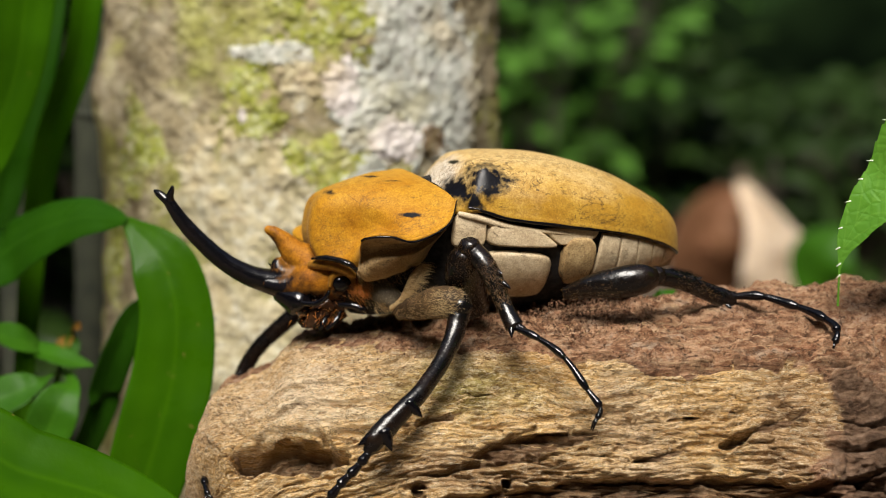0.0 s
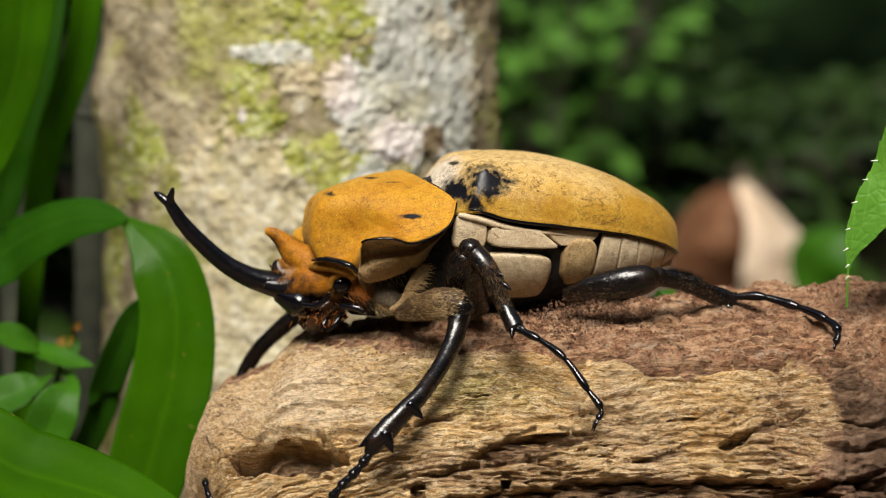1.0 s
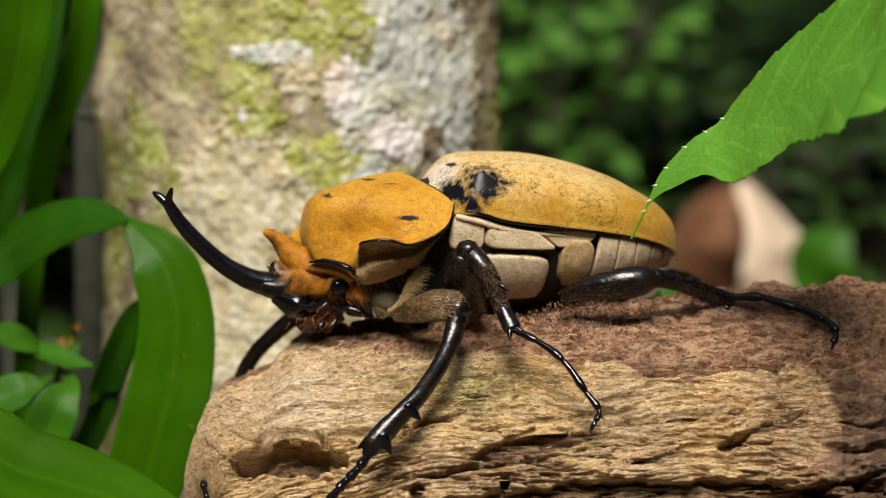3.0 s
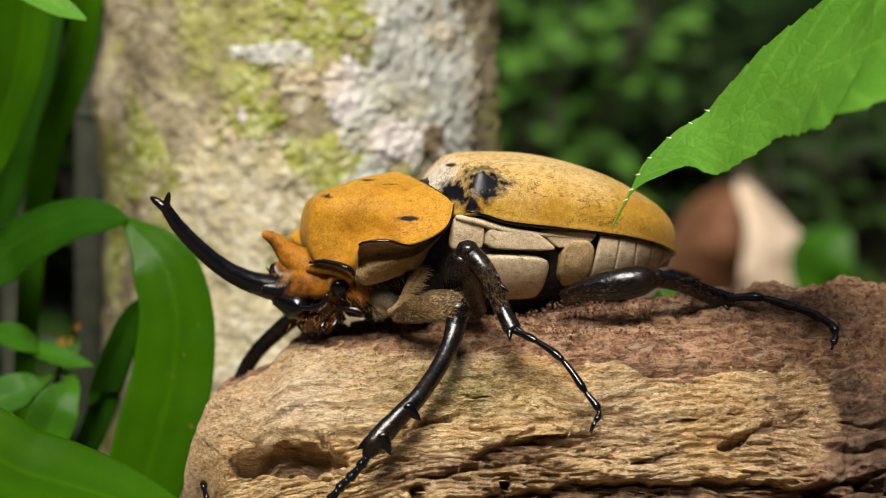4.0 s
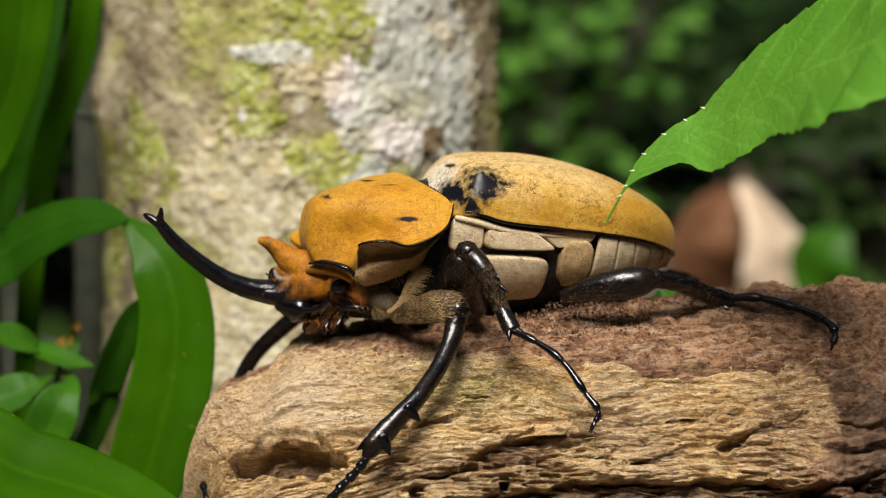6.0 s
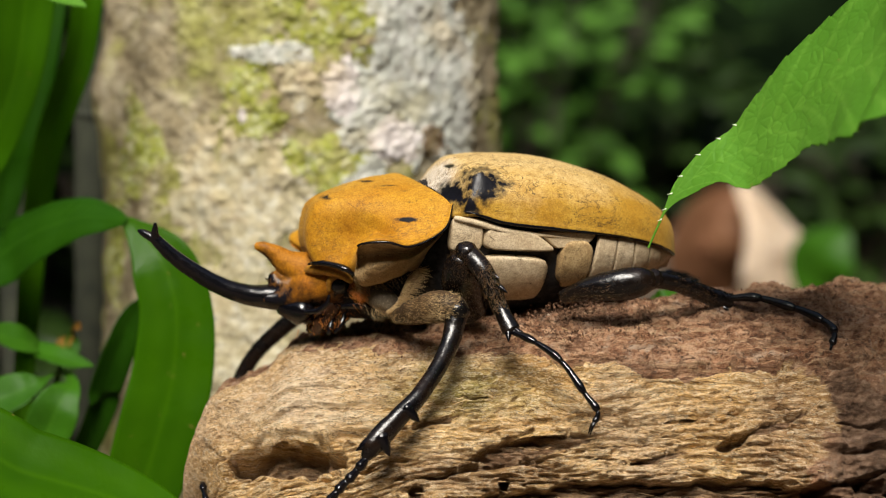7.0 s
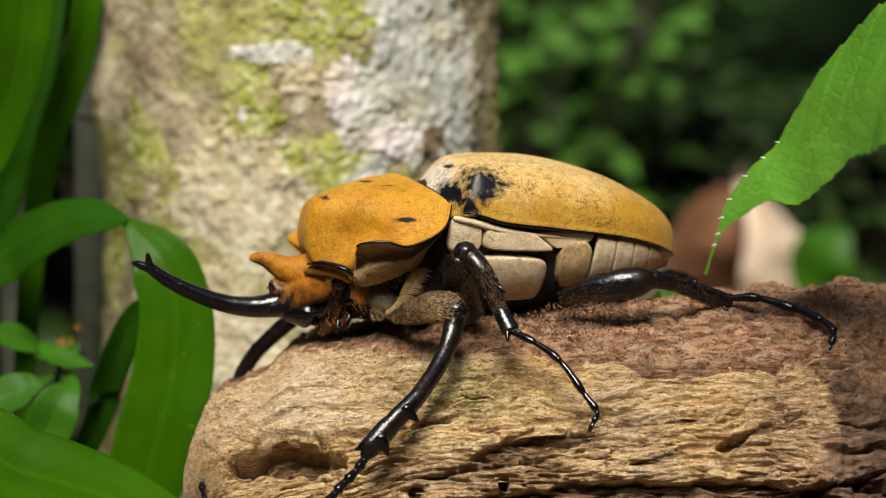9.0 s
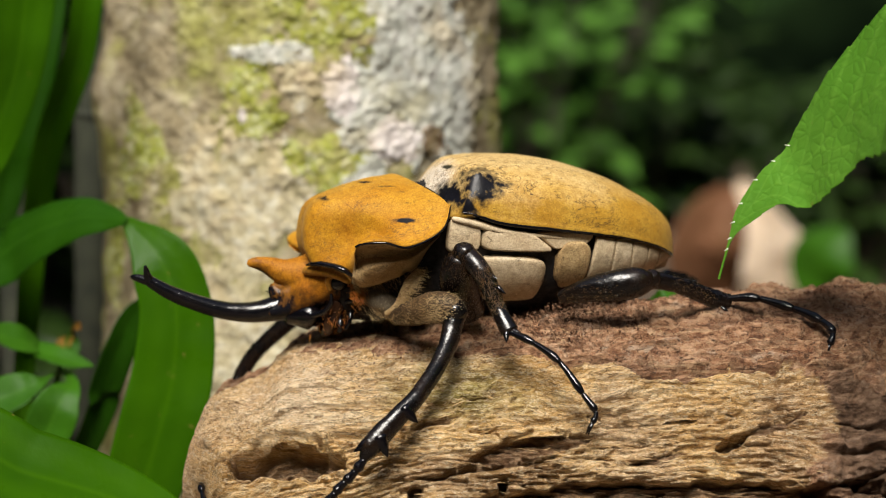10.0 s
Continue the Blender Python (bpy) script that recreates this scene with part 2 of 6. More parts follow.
HEAD_FUZZ = velvet("rust_velvet", (0.40, 0.165, 0.005), (0.26, 0.085, 0.002), (0.03, 0.012, 0.008),
                   ((from_pivot((-36.5, -2, 8.6)), 9.2, (1.0, 3.5, 0.85)), (from_pivot((-30.2, -6, 4.8)), 6.6, (2.2, 3.0, 0.62)), (from_pivot((-36.2, -2, 14.2)), 3.8, (0.65, 3.0, 1.6)),
                    (from_pivot((-22.1, -8, 6.6)), 4.8, (1.2, 2.0, 0.8))), edge=0.55, bare_rough=0.22)
THROAT = velvet("grey_tan_fuzz", (0.22, 0.18, 0.12), (0.09, 0.07, 0.045), (0.05, 0.035, 0.02), lines=0.5)
HEAD_SKIN = velvet("rust_skin", (0.40, 0.20, 0.02), (0.27, 0.11, 0.008), (0.03, 0.012, 0.008), lines=0.4)
BEIGE = velvet("beige_fuzz", (0.64, 0.53, 0.36), (0.48, 0.37, 0.22), (0.05, 0.035, 0.02), lines=0.6)
TAN = velvet("tan_brown_fuzz", (0.52, 0.38, 0.19), (0.30, 0.19, 0.08), (0.035, 0.022, 0.012), lines=0.8)
CREAM = velvet("cream_fuzz", (0.62, 0.55, 0.44), (0.5, 0.42, 0.31), (0.1, 0.08, 0.05))
THIGH = velvet("tan_thigh_fuzz", (0.12, 0.07, 0.03), (0.02, 0.012, 0.006), (0.012, 0.008, 0.005), lines=0.6, sheen=0.0)


def chitin(name, colour, rough_, brown=0.0):
    m = Stuff(name)
    c = m.mix(m.ramp(m.noise(5, 4), (0.45, 0.0), (0.7, 1.0)), colour, (colour[0] + brown, colour[1] + brown * 0.45, colour[2] + brown * 0.15))
    pits = m.ramp(m.cells(0.8), (0.0, 0.0), (0.35, 1.0))
    r = m.ramp(m.noise(1.6, 6, 0.65), (0.3, rough_ * 0.6), (0.7, rough_ * 1.6))
    return m.done(c, r, m.bump(pits, 0.2, 0.15, m.bump(m.noise(1.0, 6, 0.62), 0.3, 0.22)), Specular_IOR_Level=0.45)


BLACK = chitin("black_chitin", (0.002, 0.002, 0.003), 0.11, 0.002)
LEG = chitin("leg_chitin", (0.003, 0.0025, 0.0025), 0.21, 0.008)
HORN = chitin("horn_chitin", (0.003, 0.003, 0.004), 0.16, 0.002)
DARK = chitin("dull_cuticle", (0.003, 0.002, 0.002), 0.75, 0.002)
MOUTH = chitin("red_brown_chitin", (0.014, 0.005, 0.003), 0.2, 0.06)


def plain(name, colour, other, size, rough_=0.6, bump=0.2, depth=0.3, **more):
    m = Stuff(name)
    c = m.mix(m.ramp(m.noise(size, 5), (0.35, 0.0), (0.65, 1.0)), colour, other)
    return m.done(c, rough_, m.bump(m.noise(size * 0.25, 4), bump, depth), **more)


HAIR = plain("golden_hair", (0.20, 0.105, 0.03), (0.07, 0.03, 0.010), 3, 0.4)
HAIR_PALE = plain("pale_hair", (0.66, 0.48, 0.24), (0.42, 0.27, 0.11), 3, 0.45)
HAIR_RED = plain("rust_hair", (0.55, 0.19, 0.02), (0.34, 0.09, 0.01), 3, 0.4)


def log_material():
    m = Stuff("rotten_wood")
    # pale wood, with long grain
    grain = m.noise(2.4, 9, 0.72, (0.22, 1, 1), 1.1)
    fine = m.noise(0.5, 6, 0.7, (0.24, 1, 1), 0.5)
    crumble = m.noise(1.1, 6, 0.7)
    wood = m.ramp(grain, (0.30, (0.10, 0.045, 0.010)), (0.37, (0.44, 0.245, 0.065)), (0.46, (0.77, 0.49, 0.20)), (0.59, (0.92, 0.68, 0.37)), (0.78, (0.96, 0.81, 0.58)))
    wood = m.mix(m.ramp(fine, (0.35, 0.65), (0.455, 0.0)), wood, (0.24, 0.11, 0.03))
    wood = m.mix(m.ramp(m.noise(26, 4), (0.50, 0.0), (0.66, 0.6)), wood, (0.55, 0.31, 0.11))
    wood = m.mix(m.ramp(m.noise(38, 4, shift=(0.03, 0, 0)), (0.48, 0.0), (0.62, 0.6)), wood, m.ramp(crumble, (0.35, (0.44, 0.28, 0.15)), (0.62, (0.78, 0.60, 0.42))))
    wood = m.mix(m.ramp(m.noise(40, 5, shift=(0.5, 0, 0.1)), (0.57, 0.0), (0.70, 0.4)), wood, (0.20, 0.18, 0.04))
    wood = m.mix(m.ramp(m.noise(7, 5, 0.6, (0.3, 1, 1), shift=(0.2, 0.4, 0.1)), (0.60, 0.0), (0.68, 0.6)), wood, (0.26, 0.12, 0.06))
    wood = m.mix(m.spot((67, -36, 71.2), 13, 0.5, 7.0, 0.4, (0.9, 2.0, 1.6)), wood, m.ramp(m.noise(2.5, 7, 0.7), (0.32, (0.20, 0.10, 0.04)), (0.5, (0.52, 0.32, 0.15)), (0.68, (0.70, 0.50, 0.30))))
    wood = m.mix(m.spot((3.9, -34, 80.7), 12, 0.6, 6.0, 0.5, (1.6, 2.0, 0.6)), wood, m.ramp(grain, (0.34, (0.10, 0.075, 0.015)), (0.5, (0.42, 0.33, 0.10)), (0.66, (0.62, 0.50, 0.22))))
    wood = m.mix(m.sum("MULTIPLY", m.spot((-29.8, -35, 80.9), 16, 0.7, 8.0, 0.5, (1.3, 2.0, 0.8)), 0.7), wood, m.ramp(crumble, (0.3, (0.62, 0.44, 0.27)), (0.6, (0.90, 0.74, 0.55))))
    for stain, size, wide in (((7.1, -42, 65.9), 12, (2.4, 2.0, 0.5)), ((82.7, -34, 70.7), 13, (0.9, 2.0, 1.8))):
        wood = m.mix(m.sum("MULTIPLY", m.spot(stain, size, 0.7, 5.0, 0.4, wide), 0.7), wood, m.ramp(grain, (0.34, (0.09, 0.045, 0.02)), (0.5, (0.32, 0.18, 0.09)), (0.68, (0.52, 0.34, 0.19))))
    wire = m.noise(2.0, 6, 0.6, (0.25, 1, 1), 1.2, (0.4, 0.1, 0.3))
    lines = m.ramp(wire, (0.455, 0.0), (0.485, 1.0), (0.497, 0.0))
    wire2 = m.noise(0.75, 5, 0.6, (0.34, 1, 1), 0.8, (0.1, 0.6, 0.3))
    lines2 = m.ramp(wire2, (0.45, 0.0), (0.48, 1.0), (0.505, 0.0))
    wood = m.mix(m.sum("MULTIPLY", lines, 0.95), wood, (0.11, 0.05, 0.018))
    wood = m.mix(m.sum("MULTIPLY", lines2, 0.55), wood, (0.20, 0.105, 0.04))
    wood = m.mix(m.ramp(wire2, (0.53, 0.0), (0.57, 0.6), (0.62, 0.0)), wood, (0.93, 0.82, 0.60))
    # crumbly red-brown bark
    bark = m.ramp(m.noise(2.2, 9, 0.78, (0.6, 1, 1)), (0.32, (0.045, 0.018, 0.010)), (0.43, (0.25, 0.11, 0.055)), (0.53, (0.50, 0.28, 0.155)), (0.65, (0.68, 0.45, 0.29)), (0.8, (0.82, 0.64, 0.48)))
    bark = m.mix(m.ramp(m.noise(24, 4, shift=(0.2, 0.1, 0)), (0.48, 0.0), (0.64, 0.55)), bark, m.ramp(crumble, (0.32, (0.08, 0.036, 0.02)), (0.5, (0.34, 0.18, 0.105)), (0.65, (0.60, 0.42, 0.30))))
    bark = m.mix(m.ramp(m.noise(4, 6, 0.7, shift=(0.1, 0.7, 0)), (0.56, 0.0), (0.66, 0.65)), bark, (0.55, 0.43, 0.32))
    bark = m.mix(m.ramp(m.noise(1.3, 5, 0.7, shift=(0.7, 0.2, 0)), (0.36, 0.8), (0.46, 0.0)), bark, (0.06, 0.028, 0.015))
    strands = m.noise(1.6, 7, 0.7, (0.14, 1, 1), 0.8, (0.33, 0.2, 0.6))
    bark = m.mix(m.ramp(strands, (0.54, 0.0), (0.64, 0.75)), bark, (0.62, 0.42, 0.25))
    bark = m.mix(m.ramp(strands, (0.36, 0.8), (0.43, 0.0)), bark, (0.07, 0.03, 0.015))
    fissure = m.noise(11, 6, 0.6, (0.6, 1, 1), 0.8, (0.15, 0.85, 0.4))
    bark = m.mix(m.ramp(fissure, (0.46, 0.0), (0.495, 0.5), (0.53, 0.0)), bark, (0.035, 0.016, 0.009))
    # bark low on the right end: dark brown, and its shade painted in as well
    bark = m.mix(m.sum("MULTIPLY", m.spot((83.3, -34, 68.5), 14, 0.7, 5.0, 0.4, (1.0, 2.0, 1.8)), 0.65), bark, m.ramp(crumble, (0.32, (0.04, 0.02, 0.011)), (0.5, (0.17, 0.095, 0.055)), (0.68, (0.36, 0.24, 0.16))))
    dark_bark = m.ramp(m.noise(4.5, 9, 0.72, (0.8, 1, 1), 0.6, (0.4, 0.2, 0.9)), (0.32, (0.018, 0.010, 0.006)), (0.45, (0.09, 0.052, 0.03)), (0.56, (0.22, 0.14, 0.09)), (0.70, (0.44, 0.33, 0.24)))
    bark = m.mix(m.sum("MULTIPLY", m.ramp(m.sum("ADD", m.attribute("shaded_bark"), m.sum("MULTIPLY", m.sum("SUBTRACT", m.noise(9, 6, 0.65), 0.5), 1.6)), (0.3, 0.0), (0.7, 1.0)), 0.75), bark, dark_bark)
    mask = m.ramp(m.sum("ADD", m.attribute("bark"), m.sum("MULTIPLY", m.sum("SUBTRACT", m.noise(5, 6, 0.65, (0.4, 1, 1)), 0.5), 1.3)), (0.36, 0.0), (0.64, 1.0))
    c = m.mix(mask, wood, bark)
    # brown inner wood of hollows and cracks, with their shade put into the colour
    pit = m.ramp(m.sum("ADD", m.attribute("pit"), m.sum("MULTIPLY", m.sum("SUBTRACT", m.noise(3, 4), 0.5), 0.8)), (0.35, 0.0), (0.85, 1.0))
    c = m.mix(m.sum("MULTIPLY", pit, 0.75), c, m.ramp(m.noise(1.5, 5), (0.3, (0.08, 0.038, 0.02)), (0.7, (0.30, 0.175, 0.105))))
    b = m.bump(grain, 1.0, 2.0, m.bump(crumble, 0.8, 0.9, m.bump(fine, 0.9, 0.9)))
    return m.done(c, 0.85, b, Specular_IOR_Level=0.2)


LOG = log_material()
CRUMB = plain("brown_crumbs", (0.09, 0.042, 0.02), (0.2, 0.10, 0.05), 2.5, 0.9, 0.5, 0.5)
SPLINTER = plain("pale_splinters", (0.6, 0.43, 0.23), (0.42, 0.27, 0.12), 3, 0.8)


def crust(name, cover, *stops):
    """Grainy lichen or moss; cover: how far it hides the bark under it."""
    m = Stuff(name)
    c = m.ramp(m.noise(4.5, 7, 0.65), *stops)
    c = m.mix(m.ramp(m.noise(2.4, 4), (0.56, 0.0), (0.66, 0.6)), c, (0.58, 0.57, 0.49))
    c = m.mix(m.ramp(m.noise(1.8, 5, 0.6, shift=(0.6, 0.1, 0.2)), (0.34, 0.6), (0.43, 0.0)), c, (0.16, 0.13, 0.08))
    c = m.mix(m.ramp(m.noise(14, 5), (0.50, 0.0), (0.66, 0.5)), c, (0.33, 0.29, 0.15))
    c = m.mix(m.ramp(m.noise(22, 5, 0.6, shift=(0.9, 0.3, 0.5)), (0.52, 0.0), (0.64, 0.45)), c, (0.46, 0.36, 0.20))
    bark = m.ramp(m.noise(6, 6, 0.65), (0.32, (0.15, 0.10, 0.062)), (0.6, (0.34, 0.27, 0.18)))
    c = m.mix(m.ramp(m.noise(7, 7, 0.7, shift=(0.2, 0.5, 0.3)), (cover, 0.0), (cover + 0.12, 0.9)), c, bark)
    return m.done(c, 0.92, m.bump(m.noise(4, 6, 0.62), 0.35, 1.2, m.bump(m.cells(2.0), 0.4, 0.8)), Specular_IOR_Level=0.15)


LICHEN = {
    "green": crust("yellow_green_moss", 0.53, (0.3, (0.12, 0.125, 0.018)), (0.5, (0.25, 0.275, 0.04)), (0.72, (0.42, 0.43, 0.21))),
    "grey": crust("grey_lichen", 0.62, (0.3, (0.28, 0.29, 0.24)), (0.5, (0.44, 0.45, 0.40)), (0.7, (0.60, 0.59, 0.55))),
    "pink": crust("pinkish_lichen", 0.64, (0.3, (0.42, 0.37, 0.34)), (0.5, (0.56, 0.51, 0.49)), (0.7, (0.66, 0.62, 0.61))),
    "tan": crust("tan_lichen", 0.56, (0.3, (0.25, 0.22, 0.12)), (0.5, (0.41, 0.36, 0.235)), (0.72, (0.51, 0.50, 0.41))),
    "brown": crust("bare_brown_bark", 0.70, (0.3, (0.05, 0.03, 0.018)), (0.6, (0.16, 0.10, 0.055))),
}


def trunk_material():
    """Brown bark with a thin green film here and there."""
    m = Stuff("trunk_bark")
    c = m.ramp(m.noise(9, 7, 0.65), (0.32, (0.13, 0.10, 0.055)), (0.5, (0.26, 0.215, 0.13)), (0.7, (0.42, 0.37, 0.26)))
    film = m.ramp(m.noise(5, 6, 0.65), (0.3, (0.15, 0.16, 0.015)), (0.52, (0.28, 0.30, 0.045)), (0.72, (0.48, 0.48, 0.19)))
    c = m.mix(m.ramp(m.noise(30, 5, 0.6, shift=(0.3, 0.2, 0.0)), (0.46, 0.0), (0.58, 0.6)), c, film)
    c = m.mix(m.ramp(m.noise(2.2, 4), (0.62, 0.0), (0.72, 0.5)), c, (0.56, 0.54, 0.45))
    b = m.bump(m.noise(5, 6, 0.62), 0.6, 2.0, m.bump(m.cells(2.2), 0.5, 1.0))
    return m.done(c, 0.9, b, Specular_IOR_Level=0.15)


def leaf_material(name, colour, other, gloss=0.35, glow=0.25, ribs=1.2, dirt=0.0, pattern=False, spec=0.14):
    m = Stuff(name)
    c = m.mix(m.ramp(m.noise(30, 4), (0.35, 0.0), (0.65, 1.0)), colour, other)
    c = m.mix(m.sum("MULTIPLY", m.chance(), 0.35), c, (colour[0] * 0.5, colour[1] * 0.6, colour[2] * 0.5))
    veins = m.attribute("vein")
    c = m.mix(m.ramp(veins, (0.3, 0.0), (1.0, 0.2)), c, (min(1, colour[0] * 2.2), min(1, colour[1] * 1.7), colour[2] * 2.4))
    net = m.nt.nodes.new("ShaderNodeTexVoronoi")
    net.feature = "DISTANCE_TO_EDGE"
    m.put(net.inputs["Vector"], m.coord)
    net.inputs["Scale"].default_value = 1000 / 2.4
    quilt = m.ramp(net.outputs["Distance"], (0.0, 0.0), (0.2, 1.0))
    if dirt:
        c = m.mix(m.sum("MULTIPLY", m.ramp(quilt, (0.0, 0.3), (0.5, 0.0)), ribs - 0.2), c, (colour[0] * 0.55, colour[1] * 0.68, colour[2] * 0.6))
        c = m.mix(m.ramp(m.noise(3, 5), (0.69, 0.0), (0.73, dirt)), c, (0.3, 0.2, 0.05))
    b = m.bump(m.noise(3.5, 4), 0.25, 0.6, m.bump(quilt if pattern else m.noise(1.2, 4), 0.3 if pattern else 0.12, 0.25))
    mat = m.done(c, m.ramp(m.noise(8, 3), (0.3, gloss * 0.8), (0.7, gloss * 1.4)), b, Specular_IOR_Level=spec)
    # light that shines through the blade
    thin = m.nt.nodes.new("ShaderNodeBsdfTranslucent")
    m.put(thin.inputs["Color"], m.mix(0.6, c, (min(1, colour[0] * 2.4), min(1, colour[1] * 1.8), 0.0)))
    mix = m.nt.nodes.new("ShaderNodeMixShader")
    mix.inputs[0].default_value = glow
    m.nt.links.new(m.shader.outputs[0], mix.inputs[1])
    m.nt.links.new(thin.outputs[0], mix.inputs[2])
    m.nt.links.new(mix.outputs[0], m.nt.nodes["Material Output"].inputs["Surface"])
    return mat


STRAP = leaf_material("strap_leaf", (0.020, 0.078, 0.003), (0.012, 0.048, 0.002), 0.3, 0.25, spec=0.13)
STRAP_BRIGHT = leaf_material("bright_strap_leaf", (0.043, 0.138, 0.0015), (0.027, 0.095, 0.001), 0.3, 0.42, ribs=0.2, dirt=0.35, spec=0.09)
WEED = leaf_material("weed_leaf", (0.042, 0.145, 0.006), (0.025, 0.09, 0.004), 0.42, 0.3)
HANGING = leaf_material("soft_toothed_leaf", (0.125, 0.31, 0.030), (0.09, 0.25, 0.020), 0.5, 0.35, dirt=0.3, pattern=True)
# shrub leaves with the canopy's shade in their colour
SHRUB_SHADED = leaf_material("shaded_shrub_leaf", (0.022, 0.046, 0.008), (0.012, 0.025, 0.005), 0.4, 0.2)
DEAD_PALE = leaf_material("pale_dead_leaf", (0.88, 0.70, 0.55), (0.80, 0.61, 0.46), 0.6, 0.2)
# the same foliage in a brighter green
SHRUB_BRIGHT = leaf_material("bright_shrub_leaf", (0.09, 0.22, 0.03), (0.055, 0.14, 0.018), 0.45, 0.3)
DEAD_BROWN = leaf_material("brown_dead_leaf", (0.27, 0.125, 0.065), (0.17, 0.075, 0.038), 0.6, 0.15)
RED_LEAF = leaf_material("orange_bud_leaf", (0.30, 0.12, 0.02), (0.2, 0.14, 0.02), 0.5, 0.2)
TWIG = plain("dark_twig", (0.03, 0.026, 0.016), (0.06, 0.05, 0.03), 8, 0.8)
GROUND = plain("forest_soil", (0.055, 0.037, 0.022), (0.12, 0.08, 0.048), 30, 0.95, 0.5, 6)

# ================= ground and distance =================
def build_ground():
    xs = np.concatenate([[-60000, -9000, -3000], np.linspace(-1500, 1500, 61), [3000, 9000, 60000]])
    ys = np.concatenate([[-60000, -9000, -2500], np.linspace(-700, 3500, 85), [5000, 9000, 60000]])
    X, Y = np.meshgrid(xs, ys, indexing="ij")
    Z = rough(X / 130, Y / 130, 0, 4, 5) * 9 - 9 + smooth(900, 3500, Y) * 60 + smooth(300, 1100, np.abs(X)) * 25 * (Y > 200)
    me = raw_mesh("ground", np.stack([X, Y, Z], -1), grid_faces(len(xs), len(ys)))
    return tagged(part("ground", me, GROUND), "dark brown forest soil with leaf litter", "ground", kind="structure")


def build_backdrop():
    m = Stuff("shaded_far_forest")
    # near-black greens: the gloom under the canopy is put into the colour
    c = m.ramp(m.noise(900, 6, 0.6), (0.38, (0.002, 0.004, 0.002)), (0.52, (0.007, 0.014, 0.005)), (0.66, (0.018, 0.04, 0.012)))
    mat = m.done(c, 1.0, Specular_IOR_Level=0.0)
    a = np.linspace(0, 2 * math.pi, 72, endpoint=False)
    zs = np.linspace(-200, 5200, 16)
    r = 7000 + 700 * rough(np.cos(a) * 3, np.sin(a) * 3, 0, 2, 9)
    V = np.stack([np.tile(np.cos(a) * r, (16, 1)), np.tile(np.sin(a) * r, (16, 1)), np.tile(zs[:, None], (1, 72))], -1)
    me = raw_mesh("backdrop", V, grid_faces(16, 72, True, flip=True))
    return tagged(part("backdrop", me, mat), "distant green forest edge all around, canopy shade in its colour", "backdrop", kind="structure")


build_ground()
build_backdrop()

# ================= tree trunk =================
TREE = (-41.5, 142.0, 0.0)


def trunk_radius(A, Z):
    cx, cy = np.cos(A), np.sin(A)
    R = 57.5 + 22 * np.exp(-np.maximum(Z, 0) / 22.0) - Z * 0.008
    R = R + 2.4 * rough(cx * 2.2, cy * 2.2, Z / 40, 3, 11) + 1.1 * rough(cx * 9, cy * 9, Z / 6.5, 3, 12) + 0.9 * np.abs(rough(cx * 24, cy * 24, Z / 2.4, 2, 13)) + 0.35 * rough(cx * 50, cy * 50, Z / 1.2, 1, 14)
    # a low knob on one flank
    return R + 4.5 * np.exp(-(((A - 3.55) / 0.16) ** 2 + ((Z - 137) / 14) ** 2))


